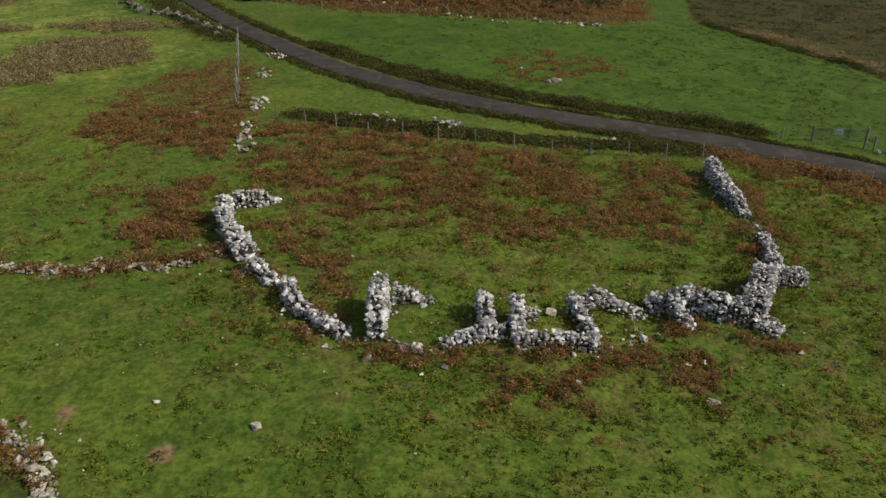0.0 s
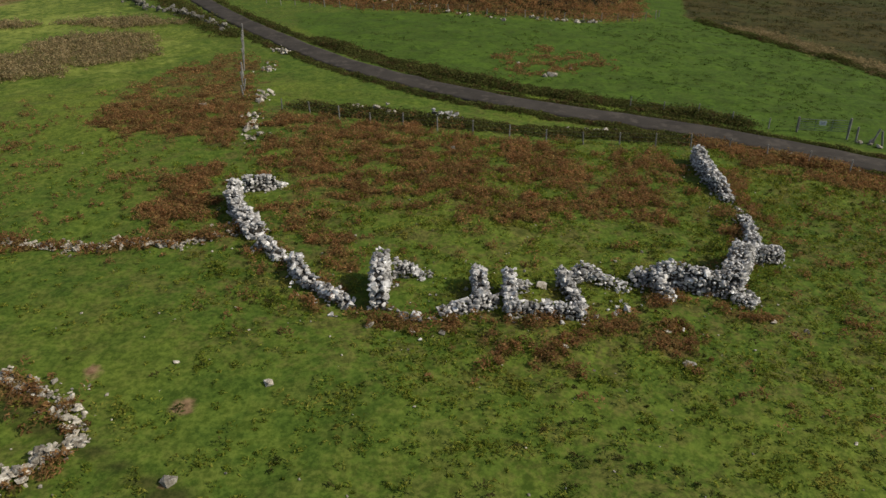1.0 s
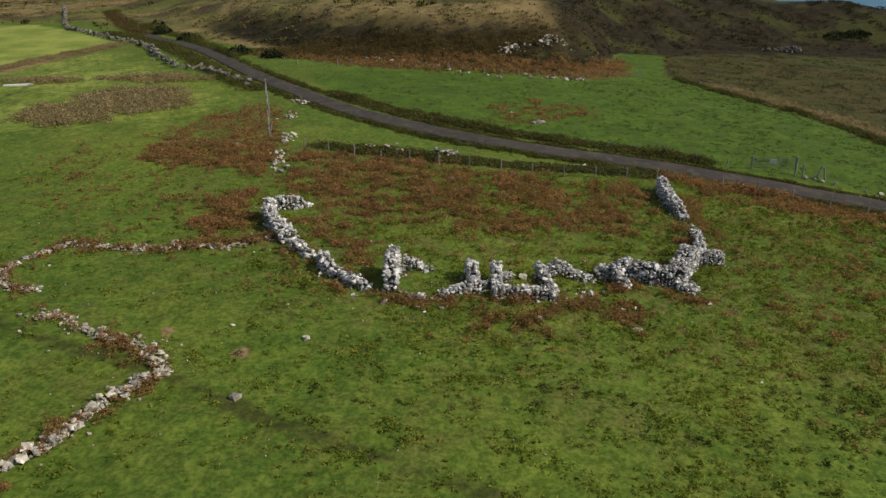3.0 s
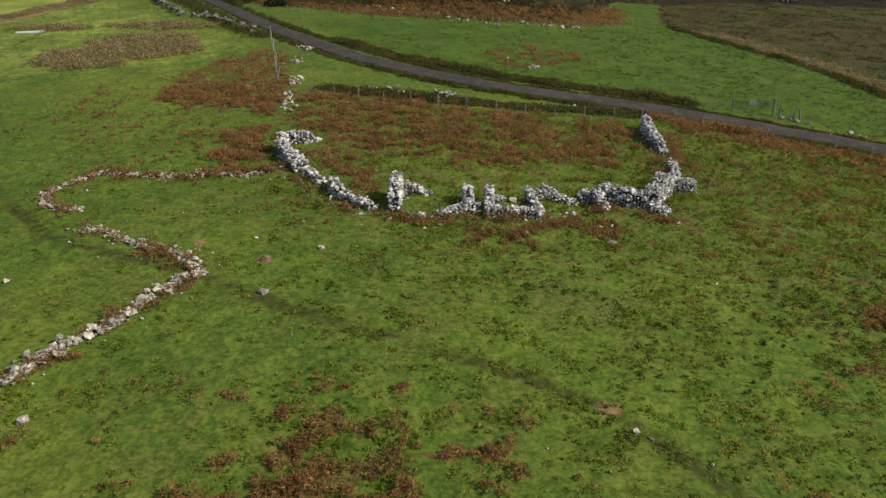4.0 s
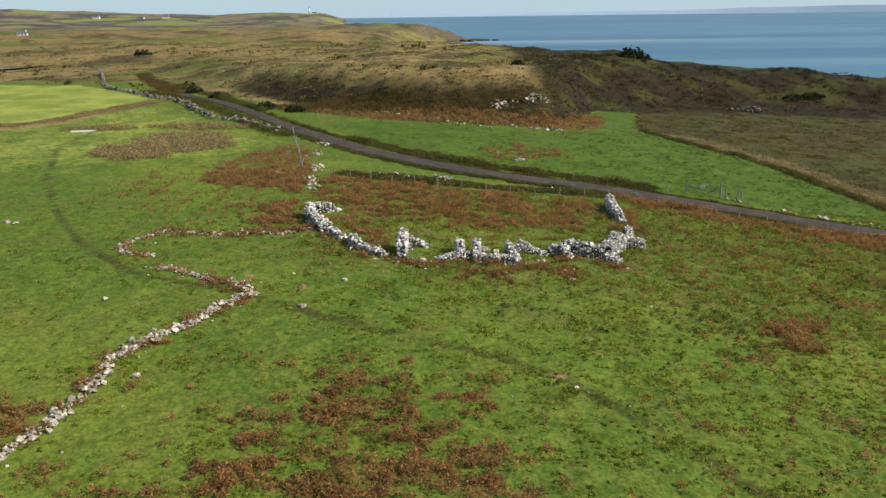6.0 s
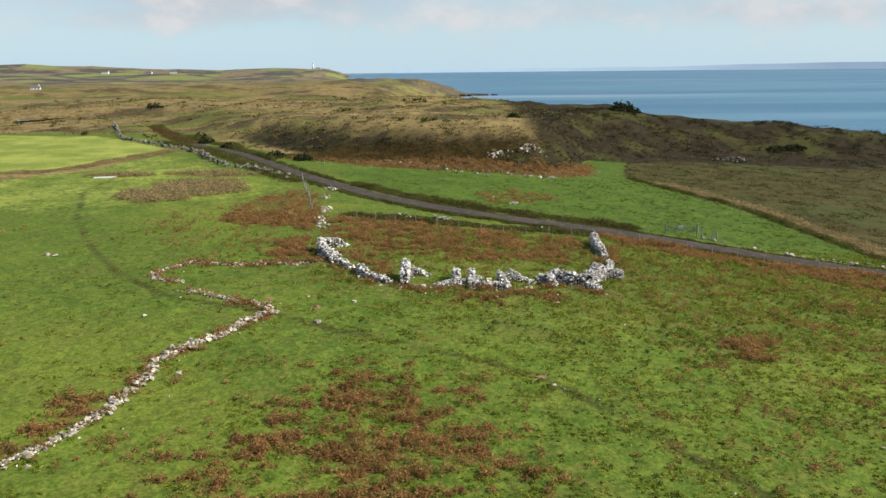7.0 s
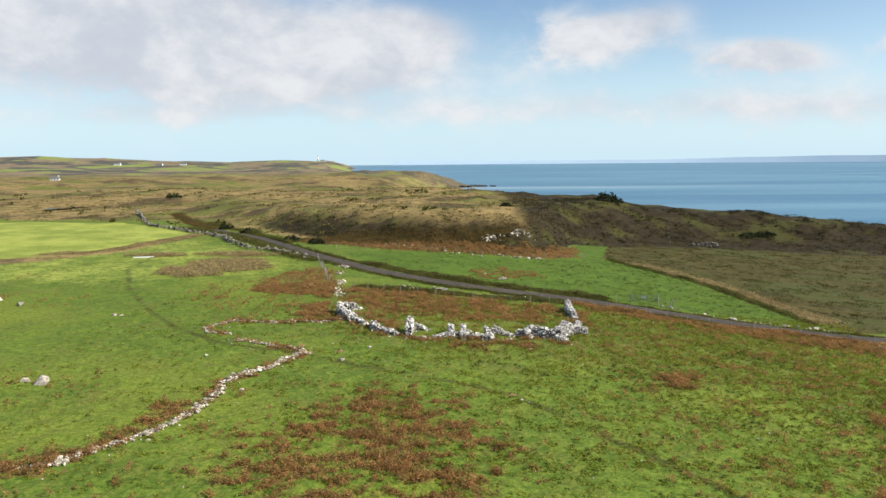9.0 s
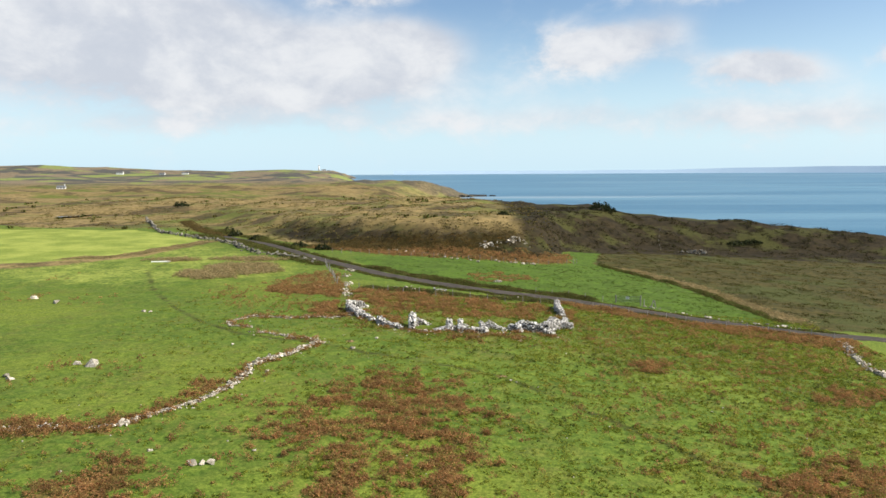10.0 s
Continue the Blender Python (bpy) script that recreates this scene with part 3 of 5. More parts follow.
def make_far_coast():
    """A low ridge of land across the water, haze painted into its blue."""
    bm = bmesh.new()
    low, top = [], []
    for k in range(90):
        a = radians(96 - k * 0.8)
        h = 17 * ease((k - 12) / 34) * (0.75 + 0.35 * float(waves(k * 1.0, 3.0, 24.0, 41))) + 3 * float(waves(k * 1.0, 7.0, 7.0, 42))
        x, y = 4750 * math.cos(a), 4750 * math.sin(a)
        low.append(bm.verts.new((x, y, -15)))
        top.append(bm.verts.new((x * 1.01, y * 1.01, 6 + max(0, h))))
    back = [bm.verts.new((v.co.x * 1.015, v.co.y * 1.015, -15)) for v in top]
    for k in range(89):
        bm.faces.new((low[k], top[k], top[k + 1], low[k + 1]))
        bm.faces.new((top[k], back[k], back[k + 1], top[k + 1]))
    mesh = bpy.data.meshes.new("far_coast")
    bm.to_mesh(mesh)
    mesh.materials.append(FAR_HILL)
    tagged(new("far_coast", mesh), "hills on the far side of the sea, haze painted in as blue", "backdrop", kind="structure")


make_far_coast()


def make_road():
    half, across = 1.65, (-1.0, -0.72, -0.3, 0.0, 0.3, 0.72, 1.0)
    bm = bmesh.new()
    rows = []
    along = np.gradient(ROAD, axis=0)
    along /= np.hypot(along[:, 0], along[:, 1])[:, None]
    level = np.max([ground(ROAD[:, 0] - along[:, 1] * half * a, ROAD[:, 1] + along[:, 0] * half * a) for a in (-1, -0.5, 0, 0.5, 1)], axis=0) + 0.05
    level = np.maximum(np.convolve(np.pad(level, 5, "edge"), np.ones(11) / 11, "valid"), level - 0.04)
    for k, ((x, y), (tx, ty)) in enumerate(zip(ROAD, along)):
        ragged = 0.09 * float(waves(k * 2.0, 0.0, 5.0, 51))
        base = level[k]
        rows.append([bm.verts.new((x - ty * (half * a + ragged * abs(a)), y + tx * (half * a + ragged * abs(a)), base + 0.06 * (1 - a * a))) for a in across])
    for r, s in zip(rows, rows[1:]):
        for k in range(len(across) - 1):
            bm.faces.new((r[k], s[k], s[k + 1], r[k + 1]))
        for k in (0, -1):
            a, b = (r[k], s[k])
            c, d = bm.verts.new(b.co - Vector((0, 0, 0.8))), bm.verts.new(a.co - Vector((0, 0, 0.8)))
            bm.faces.new((a, b, c, d))
    bmesh.ops.recalc_face_normals(bm, faces=bm.faces)
    mesh = bpy.data.meshes.new("road")
    bm.to_mesh(mesh)
    mesh.materials.append(ASPHALT)
    for p in mesh.polygons:
        p.use_smooth = True
    tagged(new("road", mesh), "narrow single-track road of worn grey asphalt", "road", kind="structure")


make_road()


# ---- builders ----
def mesh_of(name, bm, mat, smooth=False):
    mesh = bpy.data.meshes.new(name)
    bm.to_mesh(mesh)
    bm.free()
    mesh.materials.append(mat)
    if smooth:
        for p in mesh.polygons:
            p.use_smooth = True
    return mesh


def part(name, bm, mat, parent, label="", smooth=False):
    ob = new(name, mesh_of(name, bm, mat, smooth))
    ob.parent = parent
    return tagged(ob, label) if label else ob


def empty(name, x, y, z=None):
    ob = new(name)
    ob.empty_display_size = 0.3
    ob.location = (x, y, float(ground(x, y)) if z is None else z)
    return ob


def box(bm, sx, sy, sz, m=None, bevel=0.0):
    made = bmesh.ops.create_cube(bm, size=1.0, matrix=(m or Matrix()) @ Matrix.Diagonal((sx, sy, sz, 1)))
    if bevel:
        edges = list({e for v in made["verts"] for e in v.link_edges})
        bmesh.ops.bevel(bm, geom=edges, offset=bevel, segments=1, affect="EDGES")


def bar(bm, a, b, r, sides=6, r2=None):
    a, b = Vector(a), Vector(b)
    m = Matrix.Translation((a + b) / 2) @ (b - a).to_track_quat("Z", "Y").to_matrix().to_4x4()
    bmesh.ops.create_cone(bm, cap_ends=True, segments=sides, radius1=r, radius2=r if r2 is None else r2, depth=(b - a).length, matrix=m)


def tube(bm, points, r):
    """One three-sided wire through points."""
    last = None
    for p in points:
        ring = [bm.verts.new(p + Vector((0.0, r * math.cos(k * 2.0944), r * math.sin(k * 2.0944)))) for k in range(3)]
        if last:
            for k in range(3):
                bm.faces.new((last[k], last[(k + 1) % 3], ring[(k + 1) % 3], ring[k]))
        last = ring


def stone_mesh(seed, mat, count=11):
    """An angular boulder about 1 across: the hull of random points near a squashed box."""
    rng = random.Random(seed)
    bm = bmesh.new()
    for k in range(count):
        v = Vector((rng.uniform(-1, 1), rng.uniform(-1, 1), rng.uniform(-1, 1)))
        v = v / max(abs(c) for c in v) * 0.36 + v.normalized() * 0.16
        bm.verts.new(v * rng.uniform(0.86, 1.06))
    hull = bmesh.ops.convex_hull(bm, input=bm.verts)
    bmesh.ops.delete(bm, geom=[g for g in hull["geom_interior"] if isinstance(g, bmesh.types.BMVert)], context="VERTS")
    return mesh_of("stone", bm, mat)


STONES = [stone_mesh(100 + k, STONE) for k in range(14)]
FIELD_STONES = [stone_mesh(200 + k, PALE_STONE) for k in range(10)]


DARK_STONES = [stone_mesh(260 + k, DARK_STONE) for k in range(6)]


def stone_pose(rng, x, y, z, size, origin):
    s = 0.95 * size * rng.choice((0.5, 0.65, 0.8, 0.9, 1.0, 1.15, 1.5)) * rng.uniform(0.9, 1.1)
    return Matrix.LocRotScale((x - origin[0], y - origin[1], z - origin[2]), Euler((rng.uniform(-0.4, 0.4), rng.uniform(-0.4, 0.4), rng.uniform(0, 6.28))),
                              (s * rng.uniform(0.85, 1.35), s * rng.uniform(0.8, 1.1), s * rng.uniform(0.5, 0.8)))


def lay_stones(root, meshes, rng, spots, origin, most):
    """Stones at their spots: up to a number as parts of their own, the rest joined."""
    rng.shuffle(spots)
    for x, y, z, r in spots[:most]:
        ob = new("stone", rng.choice(meshes))
        ob.parent, ob.matrix_basis = root, stone_pose(rng, x, y, z, r, origin)
    if len(spots) <= most:
        return
    verts, faces = [], []
    for x, y, z, r in spots[most:]:
        mesh, m = rng.choice(meshes), stone_pose(rng, x, y, z, r, origin)
        first = len(verts)
        verts += [m @ v.co for v in mesh.vertices]
        faces += [[first + k for k in p.vertices] for p in mesh.polygons]
    joined = bpy.data.meshes.new("small_stones")
    joined.from_pydata(verts, [], faces)
    joined.materials.append(meshes[0].materials[0])
    ob = new("small_stones", joined)
    ob.parent = root
    tagged(ob, kind="stuff")


def dry_wall(points, heights, thick, label, size=0.2, seed=1, meshes=None, group="stone walls", name="stone_wall", spill=0.5, rough=0.17):
    """A ruined dry-stone wall along a line: a dark core, and stones laid in courses on both faces and the top."""
    rng = random.Random(seed)
    meshes = meshes or STONES
    line = smooth_line(points, 0.15)
    steps = np.r_[0, np.cumsum(np.hypot(*np.diff(line, axis=0).T))]
    total = steps[-1]
    reach = np.linspace(0, total, len(heights))
    x0, y0 = line[len(line) // 2]
    origin = (x0, y0, float(ground(x0, y0)))
    root = empty(name, x0, y0)

    def at(s):
        x, y = np.interp(s, steps, line[:, 0]), np.interp(s, steps, line[:, 1])
        ex = np.interp(s + 0.1, steps, line[:, 0]) - np.interp(s - 0.1, steps, line[:, 0])
        ey = np.interp(s + 0.1, steps, line[:, 1]) - np.interp(s - 0.1, steps, line[:, 1])
        d = math.hypot(ex, ey) or 1
        return x, y, -ey / d, ex / d

    def tall(s):
        return float(np.interp(s, reach, heights)) + rough * float(waves(s * 1.0, seed * 3.7, 2.2, 60 + seed % 9))

    # core seen through the gaps, its dark colour painted as their shade
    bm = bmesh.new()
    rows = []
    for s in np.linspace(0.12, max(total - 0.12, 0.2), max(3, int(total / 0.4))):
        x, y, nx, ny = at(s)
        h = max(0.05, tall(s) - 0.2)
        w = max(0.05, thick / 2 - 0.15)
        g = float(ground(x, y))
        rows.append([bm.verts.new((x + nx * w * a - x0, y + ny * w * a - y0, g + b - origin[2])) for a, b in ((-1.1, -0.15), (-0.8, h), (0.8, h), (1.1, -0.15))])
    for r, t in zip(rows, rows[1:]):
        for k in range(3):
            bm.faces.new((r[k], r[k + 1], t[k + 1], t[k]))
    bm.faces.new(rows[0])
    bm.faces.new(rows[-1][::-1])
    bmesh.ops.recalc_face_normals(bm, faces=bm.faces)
    part("shaded_rubble_core", bm, CORE, root, "rubble inside the wall, coloured near black for shade between stones")
    spots = []
    s = 0.0
    while s <= total:
        x, y, nx, ny = at(s)
        g, h = float(ground(x, y)), tall(s)
        z = size * 0.22
        while z < max(h, size * 0.4):
            lean = 1 - 0.16 * z / 2
            for side in (-1, 1):
                off = side * (thick / 2 - size * 0.3) * lean + rng.uniform(-0.09, 0.07)
                spots.append((x + nx * off + rng.uniform(-0.06, 0.06), y + ny * off + rng.uniform(-0.06, 0.06), g + z + rng.uniform(-0.04, 0.04), size))
            z += size * rng.uniform(0.58, 0.80)
        wide = max(1, int(thick / size))
        for k in range(wide):
            off = (k + 0.5) / wide * thick - thick / 2
            spots.append((x + nx * off * 0.8 + rng.uniform(-0.08, 0.08), y + ny * off * 0.8 + rng.uniform(-0.08, 0.08), g + max(0.08, h - 0.06) + rng.uniform(-0.09, 0.12), size))
        if rng.random() < spill:
            off = rng.choice((-1, 1)) * (thick / 2 + abs(rng.gauss(0.1, 0.35)))
            sx, sy = x + nx * off, y + ny * off
            spots.append((sx, sy, float(ground(sx, sy)) + 0.06, size * rng.uniform(0.5, 1.0)))
        s += size * rng.uniform(0.84, 1.06)
    # end faces
    for s in (0.0, total):
        x, y, nx, ny = at(s)
        g, h = float(ground(x, y)), tall(s)
        z = size * 0.22
        while z < h:
            spots.append((x + nx * rng.uniform(-0.25, 0.25), y + ny * rng.uniform(-0.25, 0.25), g + z, size))
            z += size * 0.62
    lay_stones(root, meshes, rng, spots, origin, 190)
    return tagged(root, label, "stone wall", group)


def boulder_row(points, label, size=0.42, seed=1, density=1.0, meshes=None, gap=0.12, width=0.55, stack=0.25):
    """A collapsed wall: one loose line of field stones with gaps and strays."""
    rng = random.Random(seed)
    meshes = meshes or FIELD_STONES
    line = smooth_line(points, 0.2)
    steps = np.r_[0, np.cumsum(np.hypot(*np.diff(line, axis=0).T))]
    x0, y0 = line[len(line) // 2]
    origin = (x0, y0, float(ground(x0, y0)))
    root = empty("tumbled_wall", x0, y0)
    s, spots = 0.0, []
    while s < steps[-1]:
        x, y = np.interp(s, steps, line[:, 0]), np.interp(s, steps, line[:, 1])
        if rng.random() > gap + 0.25 * max(0, float(waves(s, seed * 1.0, 6.0, 70))):
            for k in range(1 + (rng.random() < 0.75 * density) + (rng.random() < 0.4 * density)):
                px, py = x + rng.gauss(0, width * 0.42), y + rng.gauss(0, width * 0.42)
                r = size * rng.uniform(0.55, 1.25)
                spots.append((px, py, float(ground(px, py)) + r * (0.2 + stack * rng.random()), r))
        if rng.random() < 0.12:
            px, py = x + rng.gauss(0, 1.0), y + rng.gauss(0, 1.0)
            spots.append((px, py, float(ground(px, py)) + 0.05, size * 0.6))
        s += size * rng.uniform(0.55, 0.8) / max(0.5, density)
    lay_stones(root, meshes, rng, spots, origin, 160)
    return tagged(root, label, "stone wall", "tumbled field walls")


# ---- the ruin ----
dry_wall([(-15.77, 52.36), (-15.49, 50.72), (-14.86, 49.61), (-14.16, 48.49)], (1.3, 1.4, 1.2, 0.8), 0.82, "curved dry-stone wall of pale grey stones, tallest at its end", size=0.26, seed=11, spill=0.4)
dry_wall([(-14.24, 48.74), (-13.43, 47.28), (-12.82, 46.46)], (0.75, 0.8, 0.7), 1.16, "wide tumbled corner of dry-stone wall with fallen stones", size=0.28, seed=12, spill=1.0)
dry_wall([(-12.47, 45.66), (-11.65, 44.72), (-10.87, 43.84), (-10.58, 43.39)], (0.7, 0.7, 0.65, 0.4), 0.69, "low curved dry-stone wall with fallen stones in bracken", size=0.29, seed=32, spill=0.8)
dry_wall([(-9.86, 43.18), (-9.55, 42.24), (-8.86, 41.27), (-8.15, 40.52)], (0.6, 0.8, 0.7, 0.55), 0.69, "low broken dry-stone wall of large pale stones", size=0.3, seed=13, spill=0.8)
dry_wall([(-8.01, 40.4), (-7.18, 39.85), (-6.53, 39.29), (-6.05, 38.99)], (0.55, 0.5, 0.5, 0.25), 0.6, "low broken dry-stone wall sinking into bracken", size=0.28, seed=33, spill=0.8)
dry_wall([(-15.47, 53.45), (-14.79, 53.56), (-14.13, 54.1), (-13.04, 55.01)], (1.0, 0.95, 0.75, 0.15), 0.65, "short crumbling stone wall stub beside the enclosure", size=0.25, seed=14, spill=1.0)
dry_wall([(-4.79, 39.02), (-4.83, 40.27), (-4.89, 42.16)], (1.35, 1.7, 1.9), 0.9, "tall thick gable wall of pale lichened stones", size=0.29, seed=15, spill=0.4)
dry_wall([(-4.2, 42.54), (-3.24, 42.52), (-2.17, 42.66)], (1.0, 0.6, 0.15), 0.6, "broken rear house wall of small grey stones", size=0.24, seed=16, spill=1.0)
dry_wall([(-1.7, 38.83), (-0.5, 39.1), (0.44, 39.56), (1.25, 40.11)], (0.25, 0.55, 0.7, 0.5), 0.73, "low ruined house front wall of grey stones", size=0.26, seed=17, spill=0.8)
dry_wall([(0.4, 40.0), (0.34, 41.07), (0.28, 42.03)], (0.75, 1.05, 1.2), 0.73, "short upright cross wall of stacked grey stones", size=0.25, seed=18, spill=0.4)
dry_wall([(1.91, 39.04), (1.9, 40.2), (1.92, 41.38)], (0.8, 1.1, 1.3), 0.69, "short upright cross wall of stacked pale stones", size=0.26, seed=19, spill=0.4)
dry_wall([(2.42, 41.45), (3.06, 41.48)], (0.7, 0.3), 0.47, "stub of low stone wall inside the ruin", size=0.24, seed=20, spill=0.6)
dry_wall([(1.79, 38.93), (2.97, 39.19), (4.33, 39.09), (5.59, 39.03)], (0.7, 0.7, 0.75, 0.6), 0.73, "low front wall of a ruined house in grey stones", size=0.25, seed=21, spill=0.7)
dry_wall([(4.75, 42.34), (5.15, 41.73), (5.37, 40.49), (5.52, 39.31)], (1.05, 0.9, 0.8, 0.65), 0.52, "bent cross wall of stacked grey stones", size=0.27, seed=22, spill=0.5)
dry_wall([(5.44, 42.58), (6.41, 43.06), (7.13, 42.67), (7.91, 42.36), (8.45, 42.1)], (0.5, 0.95, 0.6, 0.45, 0.25), 0.69, "ruined dry-stone wall of pale lichened grey stones", size=0.25, seed=23, spill=0.9)
dry_wall([(10.0, 42.62), (10.17, 41.67), (10.45, 40.82)], (1.1, 0.8, 0.3), 0.65, "crumbling cross wall running down into bracken", size=0.26, seed=24, spill=0.9)
dry_wall([(8.81, 42.89), (9.4, 43.12), (10.06, 42.88), (11.29, 42.75), (12.48, 42.3), (13.69, 42.18)], (0.55, 1.0, 1.25, 1.35, 1.35, 1.25), 0.86, "best preserved house wall of tight grey stones", size=0.23, seed=25, spill=0.4)
dry_wall([(13.98, 42.18), (14.88, 44.0), (16.03, 46.11)], (1.2, 1.65, 1.7), 1.2, "high broad gable wall of small grey stones", size=0.2, seed=26, spill=0.4)
dry_wall([(13.96, 41.78), (14.56, 41.47), (15.05, 41.08)], (0.75, 0.6, 0.25), 1.03, "heap of small fallen stones below the gable", size=0.19, seed=27, spill=1.0)
dry_wall([(16.79, 46.6), (17.59, 46.48), (18.45, 46.7)], (1.0, 1.0, 0.75), 0.95, "spread stone wing wall collapsing into grass", size=0.19, seed=28, spill=1.0)
dry_wall([(17.28, 47.76), (17.61, 49.31), (18.05, 51.18), (18.06, 52.26)], (0.9, 0.75, 0.65, 0.3), 0.65, "low tumbled enclosure wall of small stones", size=0.21, seed=29, spill=1.0)
dry_wall([(18.22, 55.1), (18.16, 56.19), (17.93, 57.45), (17.92, 59.0)], (0.4, 1.0, 1.25, 1.35), 0.77, "dry-stone enclosure wall of small dark stones", size=0.21, seed=30, spill=0.6)
dry_wall([(17.92, 59.0), (17.95, 60.71), (18.22, 63.16)], (1.35, 1.4, 1.35), 0.82, "end of the enclosure wall, steep and upright", size=0.21, seed=31, spill=0.4)
boulder_row([(-4.0, 38.6), (-2.9, 38.3), (-1.9, 38.4)], "fallen stones across the old doorway of the ruin", 0.3, 40, 0.9, STONES)
boulder_row([(5.95, 39.26), (6.82, 39.13), (7.94, 40.73), (8.29, 40.04)], "scattered fallen stones in front of the ruin", 0.3, 41, 0.6, STONES, 0.3)
boulder_row([(10.09, 40.53), (10.35, 39.98), (10.64, 39.36), (9.99, 38.07)], "trail of fallen stones running through bracken", 0.28, 42, 0.5, STONES, 0.45)

# ---- the low field walls ----
boulder_row([(-14.6, 47.0), (-16.8, 45.6), (-19.7, 45.4), (-21.9, 45.0)], "collapsed field wall, a line of pale boulders", 0.27, 50, 1.5, width=0.55, gap=0.10)
boulder_row([(-22, 45), (-24.4, 45.1), (-26.4, 45.4), (-29, 45.6), (-30.3, 43.8), (-31.1, 41.5), (-30.2, 39.6), (-28.7, 38.6), (-26.9, 38.4)], "curving collapsed field wall of pale boulders", 0.27, 51, 1.5, width=0.55, gap=0.10)
boulder_row([(-25.6, 34.9), (-24.1, 35.0), (-21.9, 33.6), (-19.5, 32.5), (-17.4, 31.5), (-15.5, 29.6), (-15.2, 28.8)], "overgrown line of boulders from a field wall", 0.25, 52, 1.6, width=0.62, gap=0.08)
boulder_row([(-15.2, 28.8), (-16.2, 28.0), (-17.1, 26.8), (-17.7, 24.9), (-18.4, 23.4), (-19.3, 21.7), (-20.2, 20.1), (-20.9, 18.3), (-20.6, 16.7), (-20.5, 14.6)], "tumbled field wall of large sunlit boulders", 0.30, 53, 1.9, stack=0.7, width=0.62, gap=0.03)
boulder_row([(-20.5, 14.6), (-21.0, 11.1), (-21.7, 7.5), (-23.5, 4.2), (-25.5, 1.8), (-26.3, -0.4)], "tumbled field wall of large sunlit boulders with gaps", 0.30, 54, 1.7, gap=0.07)
boulder_row([(-26.3, -0.5), (-29.1, -0.8), (-32.3, -1.0), (-36, -1.5), (-46, -2.6)], "low broken row of pale boulders in bracken", 0.28, 55, 1.1, gap=0.2)
boulder_row([(60, 50.5), (57.5, 43.5), (55.4, 35.5), (54.8, 28)], "tumbled wall of pale boulders running from the road", 0.38, 56, 1.2, FIELD_STONES, stack=0.7, width=0.9)
boulder_row([(-24, 97.5), (-22.2, 96)], "heap of pale stones beside the road", 0.4, 57, 1.4, width=1.4, stack=0.6)
boulder_row([(-22.6, 88.6), (-21.8, 86.2)], "heap of pale stones on an old wall line", 0.38, 58, 1.2, width=1.0, stack=0.6)
boulder_row([(-20.4, 77.5), (-19.8, 74.6)], "heap of pale stones on an old wall line", 0.38, 59, 1.2, width=1.0, stack=0.6)
boulder_row([(-19.2, 70.5), (-18.6, 66.5), (-17.4, 64)], "broken heap of pale stones in bracken", 0.36, 60, 0.9, width=1.1, stack=0.5)
boulder_row([(-10.6, 72.9), (-9.6, 72.5)], "few pale stones of a roadside wall", 0.45, 61, 0.9, width=0.6)
boulder_row([(-8.2, 71.6), (-6.8, 71.0)], "patch of pale roadside wall stones", 0.42, 62, 1.6, width=0.8, stack=0.9)
boulder_row([(-3.2, 70.4), (-0.9, 69.9)], "heap of grey roadside wall stones in scrub", 0.42, 63, 2.0, STONES, width=0.9, stack=1.2)
boulder_row([(8.6, 69.2), (11.5, 69.2), (15.2, 68.6)], "low row of pale stones beside the road", 0.36, 64, 0.8, width=0.5)
boulder_row([(25.0, 66.6), (29, 64.5), (33, 62.3)], "low row of pale stones beside the road", 0.4, 65, 0.6, width=0.7, gap=0.3)
boulder_row([(35.0, 70.6), (38, 67.5), (43, 63.5), (50, 61), (58, 59)], "low broken wall of pale stones along the road", 0.42, 66, 0.6, width=0.9, gap=0.35)

# crags, boulders and stray stones
boulder_row([(6.8, 136), (9, 137.5), (11.5, 138.5)], "pale rock outcrop on the scarp", 0.5, 70, 1.3, FIELD_STONES, width=1.3, stack=1.6)
boulder_row([(14.5, 139.5), (17, 141.5), (19.5, 143)], "pale rock outcrop at the nose of the scarp", 0.55, 71, 1.4, FIELD_STONES, width=1.5, stack=1.9)
boulder_row([(75, 184), (79, 183), (84, 184)], "ruined heap of grey stones at the foot of the hill", 0.8, 72, 1.4, DARK_STONES, width=2.2, stack=1.2)
boulder_row([(-23, 137.5), (-7, 129), (-1.2, 123.5), (6, 121)], "old wall stones along the foot of the scarp", 0.6, 73, 0.45, gap=0.45, width=0.7)
boulder_row([(18.19, 52.43), (18.23, 53.76), (18.26, 55.1)], "few fallen stones bridging a gap in the enclosure wall", 0.22, 43, 0.6, STONES, 0.3)
boulder_row([(10, 122.8), (21, 123.5)], "pale wall stones along the scarp fence", 0.55, 74, 0.8, gap=0.2)


def lone_stone(x, y, size, label, seed, meshes=None):
    rng = random.Random(seed)
    ob = new("boulder", rng.choice(meshes or FIELD_STONES))
    ob.matrix_basis = Matrix.LocRotScale((x, y, float(ground(x, y)) + 0.16 * size), Euler((rng.uniform(-0.2, 0.2), rng.uniform(-0.2, 0.2), rng.uniform(0, 6))), (size * 1.25, size, size * 0.75))
    return tagged(ob, label, "boulder", "stray boulders")


